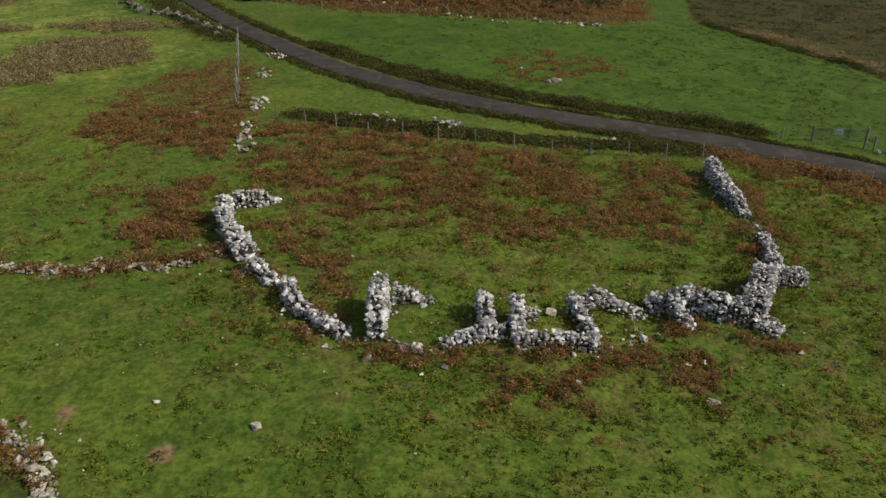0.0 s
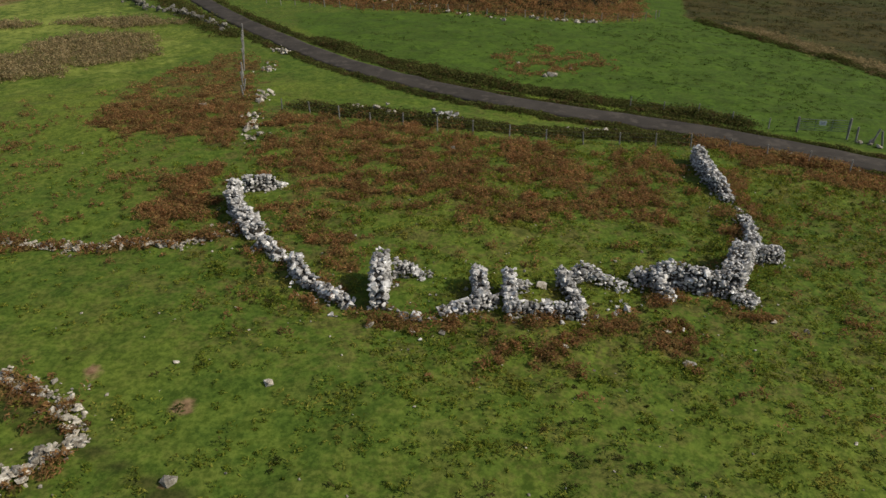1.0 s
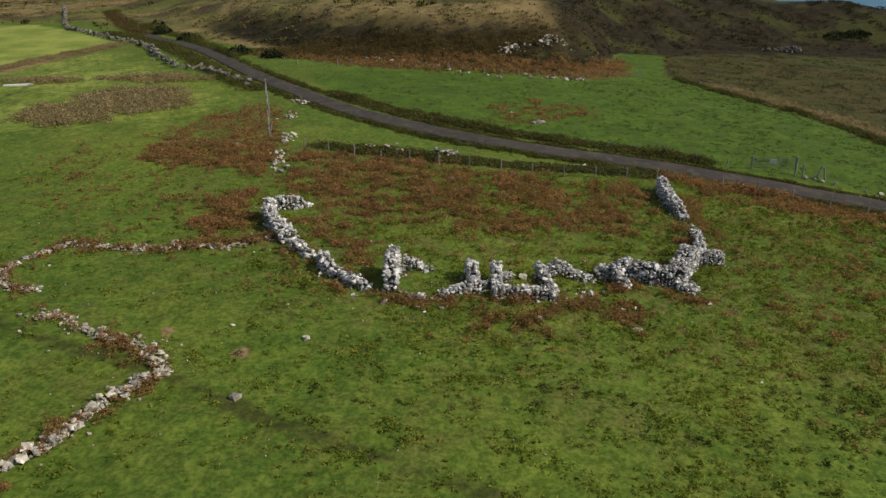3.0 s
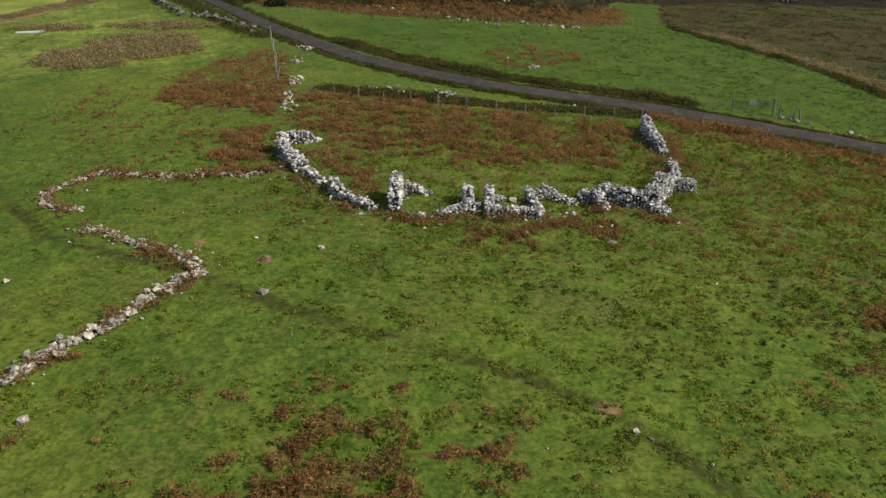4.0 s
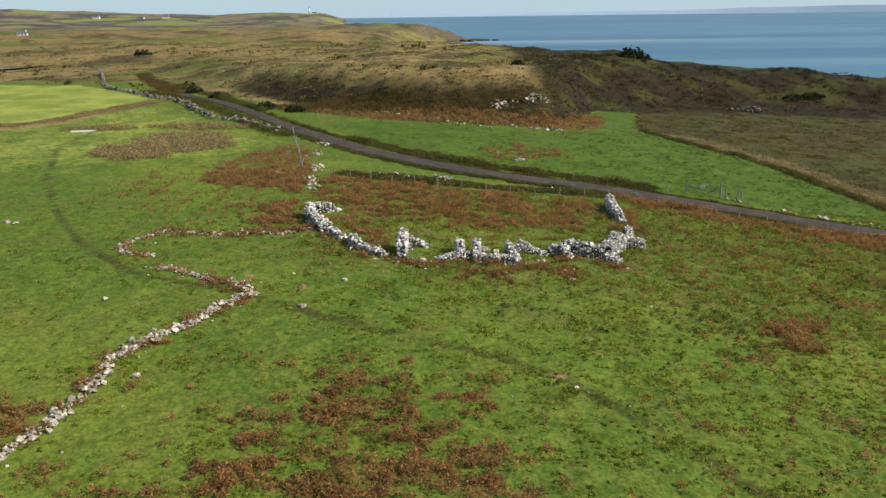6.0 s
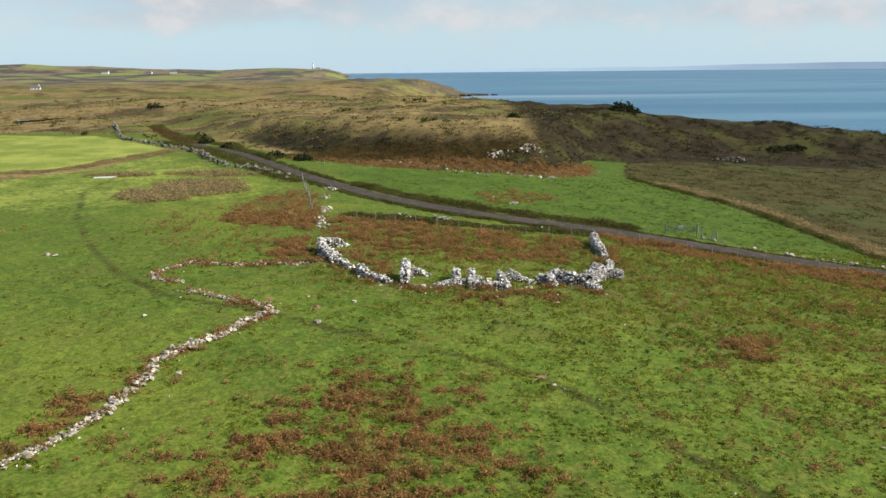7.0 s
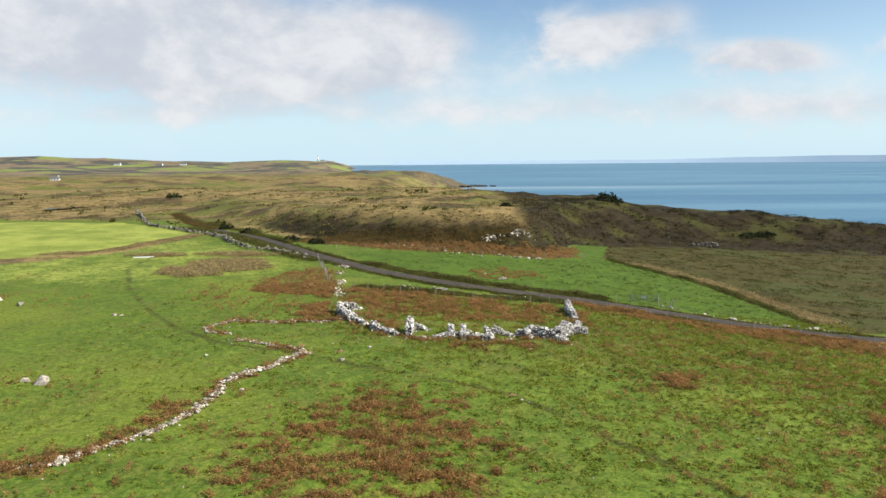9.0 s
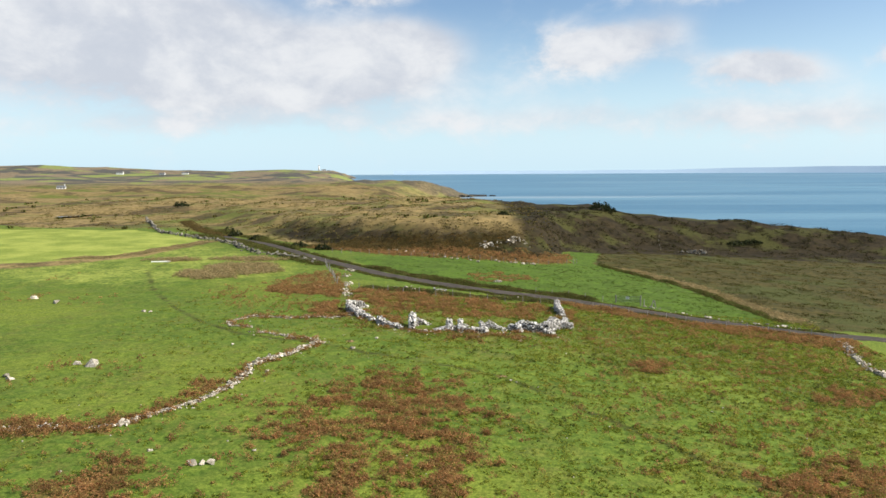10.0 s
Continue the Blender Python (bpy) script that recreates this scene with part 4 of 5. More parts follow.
for k, (x, y, size) in enumerate(((3.65, 41.8, 0.6), (-5.1, 37.5, 0.4), (-1.5, 37.2, 0.33), (-3.0, 37.4, 0.33), (9.4, 88.2, 1.0), (8.6, 87.6, 0.7), (-25, 73.3, 0.8),
                                  (-1.4, 63, 0.5), (9.9, 35.4, 0.5), (-8.9, 32.9, 0.4), (9.6, 38.2, 0.4), (-17.1, -8.2, 0.65), (-16.5, -8.0, 0.5), (-15.9, -7.8, 0.6), (-21.3, -5.8, 0.35), (-13.5, -5.1, 0.3),
                                  (-38.6, 17.7, 1.3), (-40.5, 18.5, 0.7), (-44.6, 13.3, 0.8), (-45.8, 14.3, 0.7), (-71.5, 60.3, 1.1), (-65.4, 56.6, 1.0), (-46, 48.8, 0.6), (-47.2, 49.2, 0.6),
                                  (-18.4, 16, 0.5), (-26.2, 27.9, 0.4), (-11.1, 27.2, 0.5), (16.8, 38.9, 0.3), (15.4, 39.6, 0.3), (-8.6, 55.3, 0.4), (-3.4, 57.5, 0.35), (6, 93, 0.5), (12, 92, 0.4), (7.6, 17.0, 0.3), (8.1, 16.6, 0.22))):
    lone_stone(x, y, size, "pale field boulder lying in rough grass", 300 + k)


def pebbles():
    """Small pale stones and flecks strewn over the pasture."""
    rng = random.Random(77)
    root = empty("scattered_stones", 0, 20)
    origin = tuple(root.location)
    spots = []
    for k in range(300):
        x, y = rng.uniform(-40, 40), rng.uniform(-10, 62)
        if rng.random() < 0.5:
            x, y = rng.gauss(2, 10), rng.gauss(40, 6)
        spots.append((x, y, float(ground(x, y)) + 0.03, rng.uniform(0.06, 0.17)))
    lay_stones(root, FIELD_STONES, rng, spots, origin, 40)
    tagged(root, "small pale stones strewn through the pasture grass", "stones", kind="stuff")


pebbles()


# ---- fences, gate ----
def fence(points, gap, height, label, seed=1, wires=3, lean=0.06, radius=0.06):
    rng = random.Random(seed)
    line = smooth_line(points, 0.3)
    steps = np.r_[0, np.cumsum(np.hypot(*np.diff(line, axis=0).T))]
    x0, y0 = line[0]
    root = empty("fence", x0, y0)
    ox, oy, oz = root.location
    tops = []
    for s in np.arange(0, steps[-1], gap):
        x, y = np.interp(s, steps, line[:, 0]), np.interp(s, steps, line[:, 1])
        z, h = float(ground(x, y)), height * rng.uniform(0.85, 1.1)
        bm = bmesh.new()
        foot, head = Vector((x - ox, y - oy, z - oz - 0.2)), Vector((x - ox + rng.gauss(0, lean), y - oy + rng.gauss(0, lean), z - oz + h))
        bar(bm, foot, head, radius * 1.05, 7, radius * 0.9)
        part("post", bm, WOOD, root)
        tops.append((foot, head))
    for k in range(wires):
        f = 0.45 + 0.5 * k / max(1, wires - 1)
        bm = bmesh.new()
        tube(bm, [a.lerp(b, f) for a, b in tops], 0.006)
        part("wire", bm, WIRE, root, "thin rusting fence wire")
    return tagged(root, label, "fence", "post and wire fences")


fence([(-17.3, 72.4), (-8, 68.6), (-0.2, 66.6), (7.4, 65.6), (13.6, 66.0), (20.8, 66.4), (26, 64.6), (34, 60.5), (44, 56.2), (60, 51.9)], 3.1, 1.2, "post and wire fence along the roadside scrub", 1)
fence([(-30.6, 107.2), (-28, 98), (-25.7, 90), (-23.6, 82), (-21.7, 75.3)], 2.1, 1.35, "leaning fence of weathered posts beside the old wall", 2, lean=0.16, radius=0.08)
fence([(-34, 134), (-15.9, 126), (-3, 124.6), (10, 123.2), (20.7, 123.7), (30.1, 129), (33, 135)], 3.0, 1.25, "post and wire fence along the foot of the scarp", 3)
fence([(16, 77.8), (22, 75.5), (30.2, 72.3)], 3.2, 1.15, "short post and wire fence north of the road", 4)
fence([(69, 186), (71, 196), (74, 206)], 5.0, 1.0, "fence climbing the heather hill", 5, wires=0)


def field_gate():
    ax, ay, bx, by = 30.3, 72.3, 34.4, 71.6
    root = empty("field_gate", ax, ay)
    z = max(float(ground(ax, ay)), float(ground(bx, by))) - float(root.location.z)
    b = Vector((bx - ax, by - ay, 0))
    for k, (at, tall) in enumerate(((Vector((-0.12, 0.02, 0)), 1.45), (b + Vector((0.12, -0.02, 0)), 1.5))):
        bm = bmesh.new()
        bar(bm, at + Vector((0, 0, z - 0.5)), at + Vector((0, 0, z + tall)), 0.1, 8)
        part("gatepost", bm, WOOD, root, "stout weathered wooden gatepost")
    for h in (0.25, 0.42, 0.6, 0.8, 1.02, 1.25):
        bm = bmesh.new()
        bar(bm, Vector((0, 0, z + h)), b + Vector((0, 0, z + h)), 0.022, 6)
        part("rail", bm, STEEL, root)
    for f in (0.0, 0.33, 0.67, 1.0):
        bm = bmesh.new()
        bar(bm, b * f + Vector((0, 0, z + 0.25)), b * f + Vector((0, 0, z + 1.25)), 0.024, 6)
        part("upright", bm, STEEL, root)
    bm = bmesh.new()
    turn = math.atan2(b.y, b.x)
    box(bm, 0.62, 0.02, 0.42, Matrix.Translation(b * 0.46 + Vector((0.02, -0.05, z + 0.95))) @ Matrix.Rotation(turn, 4, "Z"), 0.008)
    sign = part("sign", bm, WHITE, root, "small white notice board")
    for k in range(3):
        bm = bmesh.new()
        box(bm, 0.4, 0.006, 0.035, Matrix.Translation(b * 0.46 + Vector((0.02, -0.064, z + 1.06 - 0.1 * k))) @ Matrix.Rotation(turn, 4, "Z"))
        part("text_bar", bm, WIRE, sign)
    tagged(root, "galvanised farm gate with a white notice on it", "gate")


field_gate()


def broken_posts():
    for k, (x, y, lean) in enumerate(((35.0, 70.9, 0.0), (36.0, 70.2, 0.55), (36.9, 69.9, -0.3))):
        bm = bmesh.new()
        bar(bm, (0, 0, -0.2), (lean, 0.1, 1.35), 0.09, 7)
        ob = new("old_post", mesh_of("old_post", bm, WOOD))
        ob.location = (x, y, float(ground(x, y)))
        tagged(ob, "leaning grey wooden post among wall stones", "post", "old posts by the gate")


broken_posts()


def white_trough():
    bm = bmesh.new()
    box(bm, 4.4, 0.35, 0.32, Matrix.Translation((0, 0, 0.17)), 0.05)
    ob = new("white_log", mesh_of("white_log", bm, WHITE))
    ob.matrix_world = pose(-72.3, 112.4, float(ground(-72.3, 112.4)), 0, 0, 12)
    tagged(ob, "long pale bleached log lying on the pasture", "log")


white_trough()


# ---- plants ----
def blades(name, xs, ys, heights, spread, per, width, mat, label, category, seed=1, lean=0.55, fine=False):
    """Many small clumps of leaning blades, built as one mesh."""
    rng = np.random.RandomState(seed)
    n = len(xs)
    zs = ground(xs, ys) - 0.03
    base = np.repeat(np.column_stack([xs, ys, zs]), per, 0)
    h = np.repeat(heights, per) * rng.uniform(0.6, 1.15, n * per)
    turn = rng.uniform(0, 6.283, n * per)
    out = rng.uniform(0.15, 1.0, n * per) * np.repeat(spread, per)
    away = np.column_stack([np.cos(turn), np.sin(turn), np.zeros(n * per)])
    side = np.column_stack([-np.sin(turn), np.cos(turn), np.zeros(n * per)]) * (np.repeat(width, per) * rng.uniform(0.7, 1.3, n * per))[:, None]
    where = rng.uniform(0, 6.283, n * per)
    foot = base + np.column_stack([np.cos(where), np.sin(where), np.zeros(n * per)]) * out[:, None]
    foot[:, 2] -= 0.04
    middle = foot + away * (h * lean * 0.35)[:, None] + np.column_stack([0 * h, 0 * h, h * 0.75])
    tip = foot + away * (h * lean * 1.1)[:, None] + np.column_stack([0 * h, 0 * h, h * rng.uniform(0.75, 1.0, n * per)])
    if fine:
        verts = np.stack([foot - side, foot + side, tip], 1).reshape(-1, 3)
        tris = np.arange(n * per * 3).reshape(-1, 3)
        return blade_object(name, verts, tris, mat, label, category)
    verts = np.stack([foot - side * 0.5, foot + side * 0.5, middle - side, middle + side, tip], 1).reshape(-1, 3)
    i = np.arange(n * per) * 5
    tris = np.concatenate([np.column_stack([i, i + 1, i + 3]), np.column_stack([i, i + 3, i + 2]), np.column_stack([i + 2, i + 3, i + 4])])
    return blade_object(name, verts, tris, mat, label, category)


def leafy(name, xs, ys, heights, spread, per, leaf, mat, label, category, seed=1):
    """Low soft domes of many small leaflets turned every way, built as one mesh."""
    rng = np.random.RandomState(seed)
    m = len(xs) * per
    turn, far = rng.uniform(0, 6.283, m), np.sqrt(rng.uniform(0, 1, m)) * rng.uniform(0.7, 1.2, m)
    wide = np.repeat(spread, per) * far
    x, y = np.repeat(xs, per) + np.cos(turn) * wide, np.repeat(ys, per) + np.sin(turn) * wide * 0.9
    z = ground(x, y) + np.repeat(heights, per) * np.clip(1 - 0.75 * far ** 2, 0.1, 1) * rng.uniform(0.35, 1.0, m)
    heart = np.column_stack([x, y, z])
    along = rng.normal(0, 1, (m, 3)) * (1, 1, 0.6) + np.column_stack([np.cos(turn) * 0.5, np.sin(turn) * 0.5, np.full(m, 0.35)])
    along /= np.linalg.norm(along, axis=1)[:, None]
    across = np.cross(along, rng.normal(0, 1, (m, 3)))
    across /= np.linalg.norm(across, axis=1)[:, None]
    size = (leaf * rng.uniform(0.6, 1.4, m))[:, None]
    verts = np.stack([heart - along * size * 0.6 - across * size * 0.32, heart - along * size * 0.6 + across * size * 0.32, heart + along * size], 1).reshape(-1, 3)
    return blade_object(name, verts, np.arange(m * 3).reshape(-1, 3), mat, label, category)


def blade_object(name, verts, tris, mat, label, category):
    mesh = bpy.data.meshes.new(name)
    mesh.vertices.add(len(verts))
    mesh.vertices.foreach_set("co", verts.ravel())
    mesh.loops.add(tris.size)
    mesh.loops.foreach_set("vertex_index", tris.ravel())
    mesh.polygons.add(len(tris))
    mesh.polygons.foreach_set("loop_start", np.arange(len(tris)) * 3)
    mesh.update()
    mesh.materials.append(mat)
    return tagged(new(name, mesh), label, category, kind="stuff")


def scatter(count, x0, x1, y0, y1, keep, seed):
    rng = np.random.RandomState(seed)
    x, y = rng.uniform(x0, x1, count), rng.uniform(y0, y1, count)
    chance = keep(x, y) * (1 - beside(x, y, [tuple(p) for p in ROAD[::4]], 2.0, 0.3))
    ok = rng.uniform(0, 1, count) < chance
    return x[ok], y[ok], rng


def make_plants():
    x, y, rng = scatter(105000, -46, 62, -24, 74, lambda x, y: bracken_cover(x, y) ** 1.2, 5)
    size = rng.uniform(0.5, 1.25, len(x)) * (1 + 0.3 * waves(x, y, 3.0, 24))
    leafy("bracken", x, y, 0.58 * size, 0.34 * size, 26, 0.105, BRACKEN, "rust-brown dying bracken covering the ground in patches", "bracken", 5)
    x, y, rng = scatter(9000, -84, -14, 44, 104, bracken_cover, 6)
    size = rng.uniform(0.6, 1.3, len(x))
    leafy("bracken", x, y, 0.5 * size, 0.5 * size, 26, 0.13, BRACKEN, "rust-brown dying bracken round the old wall line", "bracken", 6)

    x, y, rng = scatter(9000, -46, 34, 122, 152, lambda x, y: inside(x, y, SCARP_BRACKEN, 3.0), 16)
    leafy("bracken", x, y, rng.uniform(0.3, 0.8, len(x)), np.full(len(x), 0.6), 14, 0.20, BRACKEN, "rust-red bracken along the foot of the scarp", "bracken", 16)
    x, y, rng = scatter(1500, 1, 20, 86, 104, lambda x, y: inside(x, y, FIELD_BRACKEN, 2.5) * np.clip(0.4 + waves(x, y, 4.0, 25), 0, 1), 18)
    leafy("bracken", x, y, rng.uniform(0.2, 0.5, len(x)), np.full(len(x), 0.45), 16, 0.14, BRACKEN, "small patch of rusty bracken in the green field", "bracken", 18)

    def tussocks(x, y):
        rough = np.clip(0.24 + waves(x, y, 9.0, 81) * 0.35 + waves(x, y, 2.4, 82) * 0.55 + 0.010 * x + 0.25 * inside(x, y, ROUGH, 6.0) - 0.22 * (1 - ease((x + 24) / 24)), 0, 1)
        return 0.04 + 0.96 * rough

    x, y, rng = scatter(76000, -46, 62, -24, 66, tussocks, 7)
    size = rng.uniform(0.4, 1.25, len(x)) ** 1.4 * (1 + 0.45 * inside(x, y, ROUGH, 6.0))
    leafy("grass_tussocks", x, y, 0.24 * size, 0.30 * size, 13, 0.10, GRASS_TUFT, "tussocky green and yellowed pasture grass", "grass", 7)
    # darker clumps of coarse grass and rush, thickest on the low side of the pasture
    x, y, rng = scatter(26000, -46, 62, -24, 62, lambda x, y: np.clip(0.02 + 0.008 * x + 0.36 * waves(x, y, 13.0, 27) + 0.45 * waves(x, y, 3.2, 28) - 0.25 * (1 - ease((x + 20) / 34)) - 0.22 * (1 - ease((y - 8) / 22)), 0.005, 0.8), 17)
    size = rng.uniform(0.4, 1.3, len(x))
    leafy("dark_tussocks", x, y, 0.34 * size, 0.24 * size, 16, 0.10, DARK_TUFT, "dark green clumps of coarse grass in the pasture", "grass", 17)

    def reeds(x, y):
        total = np.zeros(np.shape(x))
        for bed in REED_BEDS:
            total = np.maximum(total, inside(x, y, bed, 1.5))
        return total

    x, y, rng = scatter(16000, -82, -34, 80, 124, reeds, 8)
    leafy("rush_bed", x, y, rng.uniform(0.35, 1.1, len(x)), np.full(len(x), 0.42), 14, 0.17, REED, "bed of tall dry brown rushes in the pasture", "rushes", 8)


make_plants()


def make_far_plants():
    """Coarser growth over the fields, the scarp and the moor beyond the road."""
    x, y, rng = scatter(13000, -30, 60, 60, 128, lambda x, y: inside(x, y, LUSH, 2.0) * np.clip(waves(x, y, 12.0, 84) * 0.5 + waves(x, y, 3.0, 85) * 0.6 + 0.012 * (x - 5), 0, 1), 11)
    leafy("field_tufts", x, y, rng.uniform(0.10, 0.30, len(x)), np.full(len(x), 0.34), 11, 0.10, FIELD_TUFT, "darker grass tufts dotted over the green field", "grass", 11)
    x, y, rng = scatter(30000, 36, 150, 56, 186, lambda x, y: inside(x, y, RUSHES, 2.0) * np.clip(0.35 + waves(x, y, 9.0, 86) * 0.6, 0.05, 1), 12)
    blades("field_rushes", x, y, rng.uniform(0.15, 0.45, len(x)), np.full(len(x), 0.7), 9, np.full(len(x), 0.06), RUSH_TUFT, "olive and brown rushes over the wet field", "rushes", 12, 0.7, True)

    def heath(x, y):
        d = y - np.interp(x, *FRONT)
        return ease((d + 3) / 10) * np.clip(0.35 + waves(x, y, 14.0, 87) * 0.5 + waves(x, y, 5.0, 88) * 0.4, 0, 1) * np.maximum(0.8 * (1 - ease((d - 10) / 36)), ease((x - 10) / 22)) * ease((x + 80) / 30)

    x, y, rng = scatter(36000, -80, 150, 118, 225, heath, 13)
    blades("heather", x, y, rng.uniform(0.25, 0.8, len(x)), np.full(len(x), 0.9), 9, np.full(len(x), 0.09), HEATHER, "dark heather and scrub over the scarp and hill, deepened for cloud shade", "heather", 13, 0.9, True)
    x, y, rng = scatter(26000, -230, 30, 140, 420, lambda x, y: ease((y - np.interp(x, (-400, -110, -60, -30, 0, 20), (268, 212, 168, 142, 134, 140))) / 12) * np.clip(0.3 + waves(x, y, 26.0, 89) * 0.7, 0, 1), 14)
    blades("moor_grass", x, y, rng.uniform(0.2, 0.5, len(x)), np.full(len(x), 0.9), 5, np.full(len(x), 0.18), MOOR_GRASS, "bleached tan moor grass in tussocks", "grass", 14, 0.7)
    x, y, rng = scatter(1100, -260, 0, 150, 420, lambda x, y: np.clip(waves(x, y, 60.0, 91) + 0.5 * waves(x, y, 20.0, 92) - 0.25, 0, 1) * ease((y - np.interp(x, (-400, -110, -60, 0), (262, 205, 160, 150))) / 12), 15)
    blades("moor_scrub", x, y, rng.uniform(0.6, 1.7, len(x)), np.full(len(x), 1.3), 9, np.full(len(x), 0.3), HEDGE, "dark low scrub scattered over the moor", "scrub", 15, 0.7)


make_far_plants()


def hedge_strip(line, width, height, count, label, seed, mat=None, over_road=False):
    """A straggling band of bramble and scrub along a line."""
    pts = smooth_line(line, 1.0)
    rng = np.random.RandomState(seed)
    k = rng.uniform(0, len(pts) - 1, count)
    x = np.interp(k, np.arange(len(pts)), pts[:, 0]) + rng.normal(0, width * 0.3, count)
    y = np.interp(k, np.arange(len(pts)), pts[:, 1]) + rng.normal(0, width * 0.3, count)
    clear = beside(x, y, [tuple(p) for p in ROAD[::3]], 1.9, 0.2) < 0.3
    clear |= over_road
    x, y = x[clear], y[clear]
    tall = height * (0.55 + 0.5 * np.clip(waves(k[clear], k[clear] * 0.3, 9.0, seed % 7 + 90), -0.6, 1)) * rng.uniform(0.5, 1.1, len(x))
    return leafy("scrub", x, y, tall, np.full(len(x), 0.55), 14, 0.15, mat or HEDGE, label, "scrub", seed)


hedge_strip([(-20, 103.5), (-10, 92.5), (0, 84.8), (9, 80.2), (17, 77.6), (26, 74)], 2.0, 0.95, 4600, "dark bramble scrub along the verge of the road", 101)
hedge_strip([(-16, 73.5), (-9, 71.3), (-1, 69.2), (6, 68.2), (12, 68.2), (20, 68.2)], 1.8, 0.8, 3600, "green bramble scrub hiding an old roadside wall", 102)
hedge_strip([(20, 67.8), (30, 63.0), (44, 56.8), (62, 52)], 1.8, 0.75, 3400, "brown bracken and bramble along the verge", 103, BRACKEN)
hedge_strip([(-31, 106), (-38, 115), (-48, 131), (-60, 150), (-76, 171), (-94, 189)], 3.4, 1.6, 4200, "dark overgrown hedge between road and pasture", 104)
hedge_strip([(-27, 110), (-40, 130), (-54, 152), (-70, 178)], 2.2, 1.1, 2000, "rough scrub on the uphill verge of the road", 105)
hedge_strip([(38, 130), (46, 112), (51, 102), (54.5, 80), (57, 64)], 1.6, 0.9, 2400, "dark rush edge along the green field", 106)
hedge_strip([(-44, 152), (-34, 143), (-20, 139), (0, 135), (10, 138)], 8.0, 0.9, 2200, "dark heather and gorse on the scarp", 107, GORSE)
hedge_strip([(-40, 149), (-26, 147), (-8, 141), (6, 140), (16, 147)], 9.0, 1.1, 2600, "olive scrub over the brow of the scarp", 114, GORSE)
hedge_strip([(-30, 107), (-24, 98.6), (-16, 89), (-6.6, 80), (1.5, 75.2), (9.4, 72), (17.6, 69.2), (26, 65.6), (34, 61.6), (43.4, 57.2), (54, 53.8), (62, 52.8)], 0.9, 0.42, 3200, "rough grassy verge growing over the road edge", 112)
hedge_strip([(-34, 122), (-21, 103.6), (-11.6, 92), (-3.4, 84.2), (3.6, 79.6), (10.7, 76.8), (19.4, 74), (28, 70.4), (36, 66.2), (44.6, 61.8), (54, 58.6), (64, 57.4)], 0.9, 0.40, 3000, "rough grassy verge growing over the road edge", 113)
hedge_strip([(44, 126), (49, 113), (54, 100), (57, 82), (60, 66)], 5.0, 0.55, 2600, "tan bleached grass along the edge of the wet field", 109, REED)
hedge_strip([(-46, 141), (-56, 157), (-68, 176), (-84, 196), (-104, 222)], 3.0, 1.9, 3600, "dark gorse and bramble overhanging the sunken lane", 110)
hedge_strip([(-82, 184), (-94, 202), (-108, 226), (-124, 254)], 4.0, 1.8, 2600, "rough gorse closing over the far lane", 111, GORSE, True)
hedge_strip([(-100, 118), (-88, 127), (-84, 148), (-80, 166)], 3.6, 0.75, 3000, "rough brown bank beside the bright field", 108, REED)


def bush(x, y, radius, height, seed, label, mat=BUSH):
    """A low dense bush: short stems and many small leaves with gaps."""
    rng = np.random.RandomState(seed)
    root = empty("bush", x, y)
    bm = bmesh.new()
    for k in range(6):
        a = rng.uniform(0, 6.28)
        bar(bm, (0, 0, -0.2), (radius * 0.5 * math.cos(a), radius * 0.5 * math.sin(a), height * 0.6), 0.09, 5, 0.03)
    part("stems", bm, WOOD, root)
    bm = bmesh.new()
    for k in range(420):
        a, r = rng.uniform(0, 6.28), radius * math.sqrt(rng.uniform(0, 1))
        lump = 0.75 + 0.3 * math.sin(3 * a + seed)
        top = height * lump * math.sqrt(max(0.05, 1 - (r / radius) ** 2))
        c = Vector((r * math.cos(a), r * math.sin(a), top * rng.uniform(0.35, 1.05)))
        m = Matrix.Translation(c) @ Euler(rng.uniform(0, 6.28, 3)).to_matrix().to_4x4()
        s = rng.uniform(0.16, 0.34) * max(1.0, radius / 3)
        q = [bm.verts.new(m @ Vector(p) * 1.0) for p in ((-s, -s * 0.5, 0), (s, -s * 0.4, 0.1 * s), (s * 0.9, s * 0.6, 0), (-s * 0.7, s * 0.5, 0.2 * s))]
        bm.faces.new(q)
    part("leaves", bm, mat, root)
    return tagged(root, label, "bush", "dark bushes")


bush(53.2, 214, 4.2, 3.0, 1, "dark rounded thicket on the skyline of the hill")
bush(57, 214, 2.6, 2.0, 2, "dark thicket beside the larger one on the hill")
bush(14.5, 176, 2.0, 1.4, 3, "small dark bush on the heather hill")
bush(100, 200, 3.4, 1.4, 4, "low dark thicket on the hill")
bush(106, 201, 3.4, 1.3, 5, "low dark thicket on the hill")
bush(-78, 186, 2.6, 2.0, 6, "dark gorse bush beside the road")
bush(-86, 202, 2.4, 2.2, 7, "dark gorse bush beside the road")
bush(-66, 172, 3.0, 1.8, 8, "dark gorse bush beside the road")
bush(-46, 146, 2.6, 1.7, 9, "dark gorse bush at the foot of the scarp")
bush(-38, 141, 2.4, 1.5, 10, "dark gorse bush at the foot of the scarp")
bush(-150, 316, 4.0, 3.0, 11, "dark thicket on the far moor")

boulder_row([(-33.5, 109.5), (-46, 125), (-54, 131), (-74, 163), (-88, 177), (-104, 194), (-115, 208), (-147, 268)], "long grey field wall beside the road", 0.75, 120, 0.9, DARK_STONES, gap=0.02, width=0.6, stack=1.1)


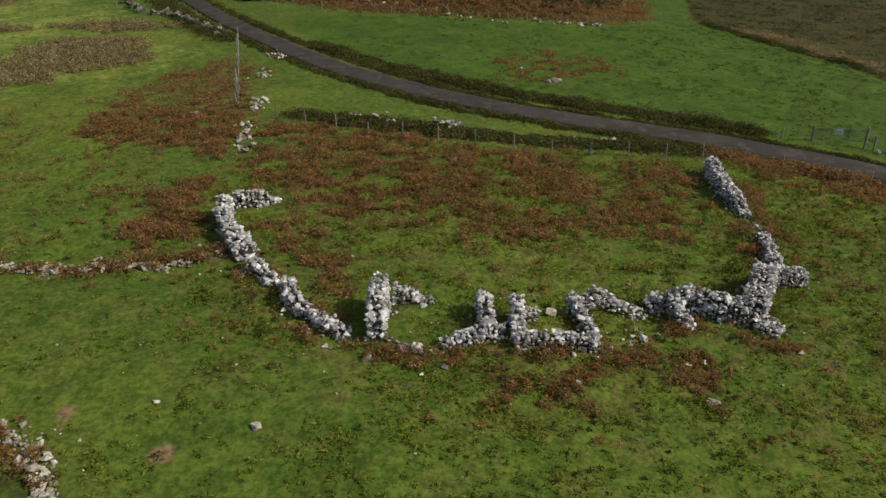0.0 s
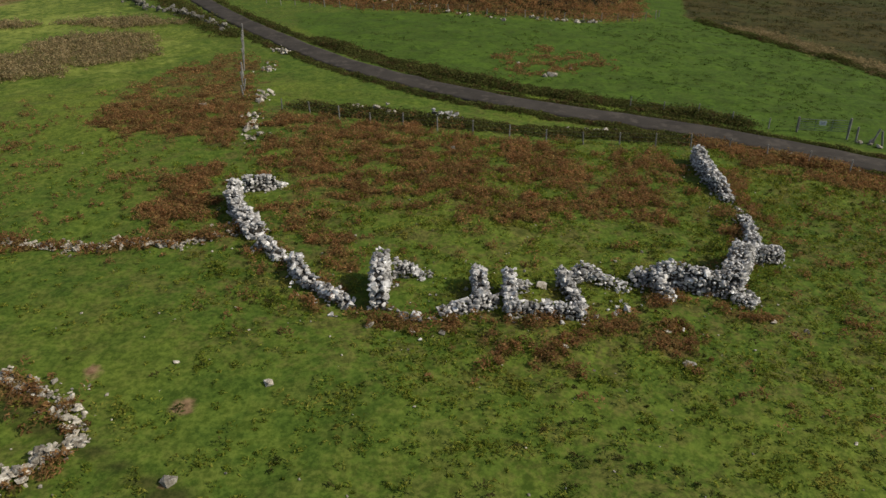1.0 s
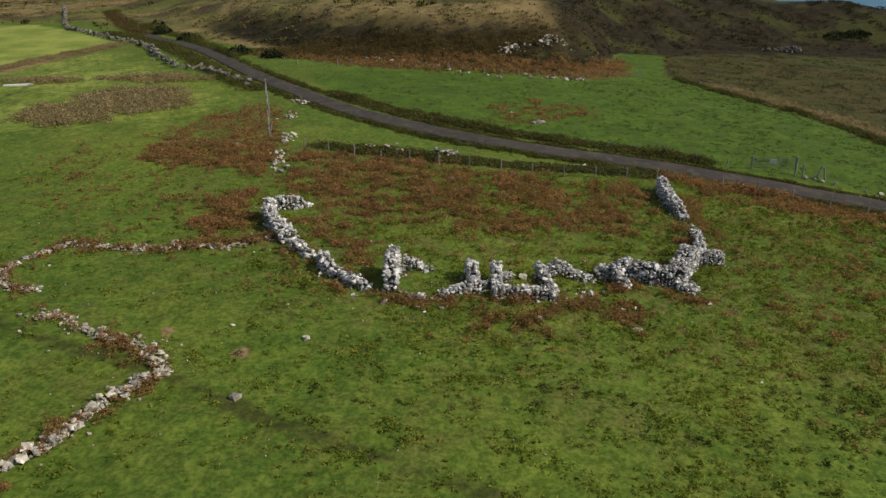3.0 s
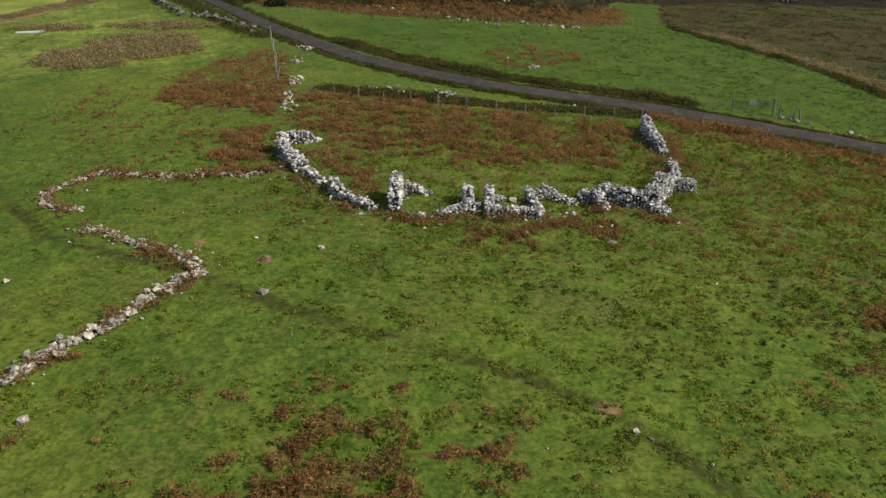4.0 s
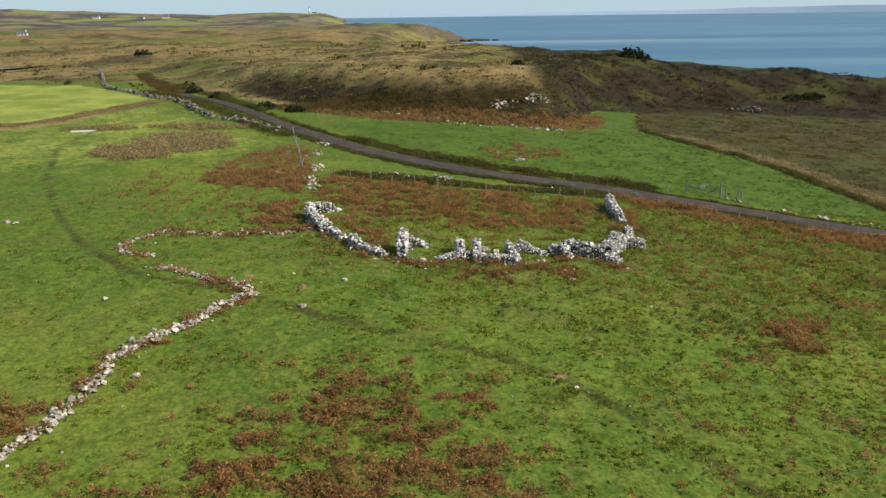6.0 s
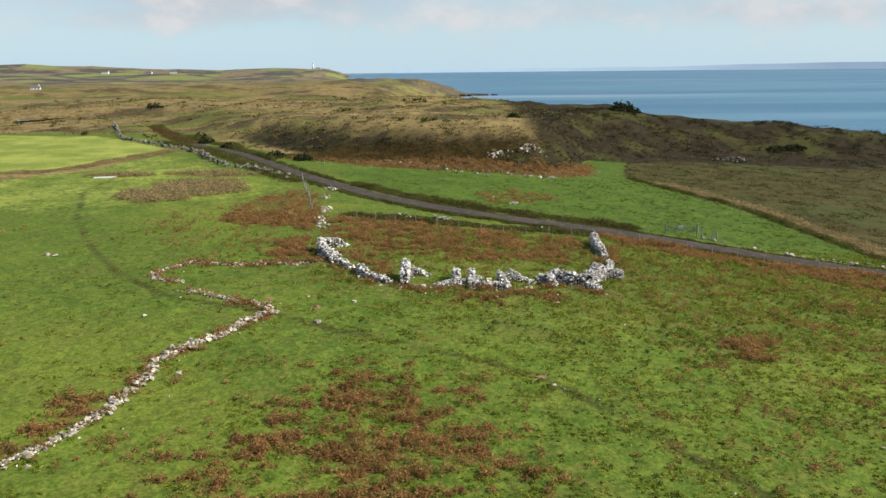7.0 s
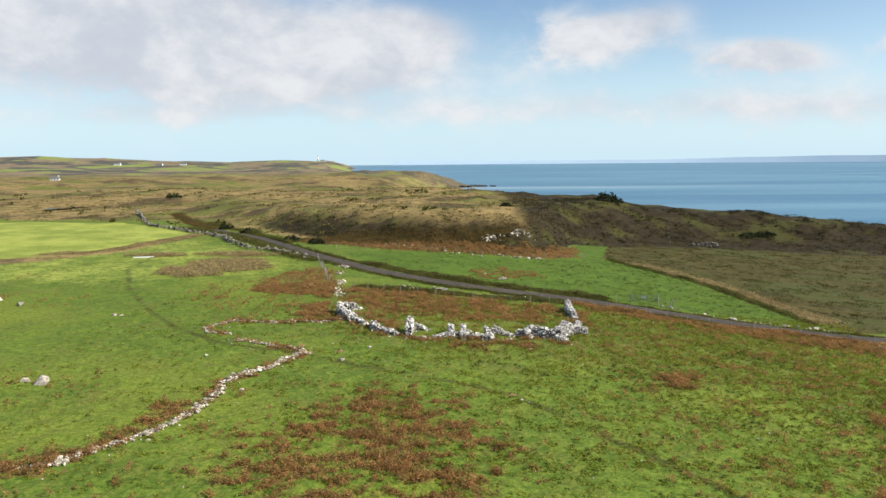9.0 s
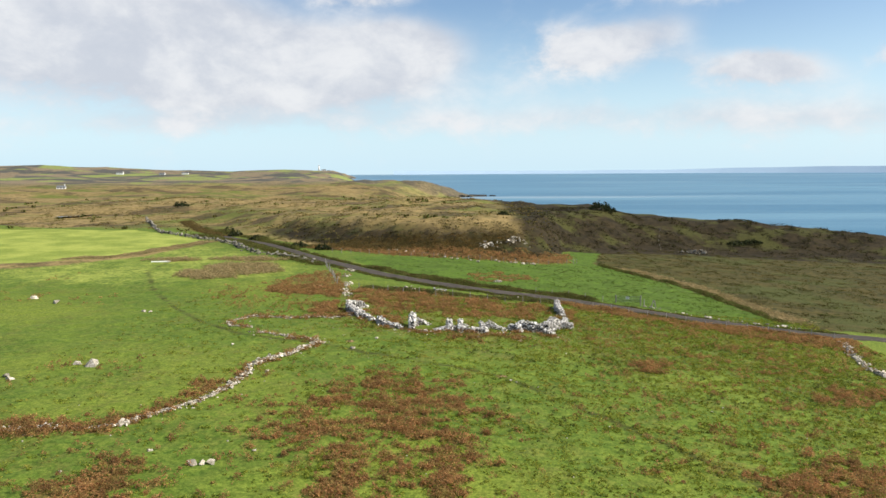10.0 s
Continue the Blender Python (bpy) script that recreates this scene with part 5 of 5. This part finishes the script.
# ---- far buildings ----
def lighthouse(x, y):
    root = empty("lighthouse", x, y)
    bm = bmesh.new()
    bar(bm, (0, 0, -1), (0, 0, 15), 2.6, 16, 2.0)
    part("tower", bm, WHITE, root, "white tapering tower", True)
    bm = bmesh.new()
    bar(bm, (0, 0, 15), (0, 0, 15.6), 2.8, 16)
    part("gallery", bm, WHITE, root)
    bm = bmesh.new()
    bar(bm, (0, 0, 15.6), (0, 0, 18.2), 1.4, 12)
    part("lantern", bm, GLASS_DARK, root, "dark glazed lantern room")
    bm = bmesh.new()
    bar(bm, (0, 0, 18.2), (0, 0, 20), 1.7, 12, 0.1)
    part("cap", bm, WHITE, root)
    tagged(root, "distant white lighthouse tower on the headland", "lighthouse")


def cottage(x, y, length, turn, label, chimney=True, w=6.5, h=3.2):
    root = empty("cottage", x, y)
    root.rotation_euler = (0, 0, radians(turn))
    r = 0.4 * w
    bm = bmesh.new()
    pts = [(-length / 2, -w / 2, -1), (length / 2, -w / 2, -1), (length / 2, w / 2, -1), (-length / 2, w / 2, -1)]
    low = [bm.verts.new(p) for p in pts]
    top = [bm.verts.new((a, b, h)) for a, b, _ in pts]
    ridge = [bm.verts.new((-length / 2, 0, h + r)), bm.verts.new((length / 2, 0, h + r))]
    for k in range(4):
        bm.faces.new((low[k], low[(k + 1) % 4], top[(k + 1) % 4], top[k]))
    bm.faces.new((top[3], top[0], ridge[0]))
    bm.faces.new((top[1], top[2], ridge[1]))
    part("wall", bm, WHITE, root, "whitewashed walls")
    bm = bmesh.new()
    for side in (-1, 1):
        box(bm, length + 0.5, math.hypot(w / 2, r) + 0.5, 0.18, Matrix.Translation((0, side * w / 4, h + r / 2 + 0.12)) @ Matrix.Rotation(-side * math.atan2(r, w / 2), 4, "X"))
    roof = part("roof", bm, SLATE, root, "grey slate roof")
    if chimney:
        bm = bmesh.new()
        box(bm, 0.8, 0.9, 1.6, Matrix.Translation((length / 2 - 0.8, 0, h + r + 0.5)), 0.04)
        part("chimney", bm, WHITE, roof)
    for k in range(3):
        bm = bmesh.new()
        box(bm, 1.0, 0.1, 1.3, Matrix.Translation((-length / 3 + k * length / 3, -w / 2 - 0.03, 1.5)), 0.03)
        part("door" if k == 1 else "window", bm, GLASS_DARK, root)
    return tagged(root, label, "cottage", "distant white cottages")


lighthouse(-520, 2430)
cottage(-505, 2440, 16, 8, "white keepers' cottage beside the lighthouse")
cottage(-490, 2450, 11, 8, "white keepers' cottage beside the lighthouse")
cottage(-404, 640, 8, 20, "small white farm cottage in green fields", w=4.4, h=2.0)
for x, y, length, turn in ((-900, 1310, 15, -10), (-1000, 1490, 12, 10), (-870, 1700, 16, 5), (-745, 1660, 14, -5), (-680, 1640, 15, 12)):
    cottage(x, y, length, turn, "distant white farmhouse on the moor")


def pond():
    bm = bmesh.new()
    ring = []
    for k in range(28):
        a = 6.28319 * k / 28
        r = 1 + 0.2 * math.sin(3 * a) + 0.1 * math.sin(7 * a + 1)
        ring.append(bm.verts.new((9 * r * math.cos(a), 14 * r * math.sin(a), 0)))
    bm.faces.new(ring)
    ob = new("pond", mesh_of("pond", bm, WATER))
    ob.location = (-196, 298, float(ground(-196, 298)) + 0.45)
    tagged(ob, "small pale pond in the pasture", "pond", kind="structure")


pond()


def shore_rocks():
    for k, (x, y, s) in enumerate(((14, 858, 9), (24, 862, 8), (4, 846, 8), (-8, 834, 8), (-20, 810, 7), (-30, 780, 7), (36, 866, 5), (-38, 752, 6))):
        ob = new("sea_rock", STONES[k].copy())
        ob.data.materials[0] = ROCK
        ob.matrix_basis = Matrix.LocRotScale((x, y, -13.6), Euler((0.1, 0.1, k)), (s * 2.0, s * 1.2, s * 0.5))
        tagged(ob, "low dark rock at the water's edge", "rock", "shore rocks")


shore_rocks()
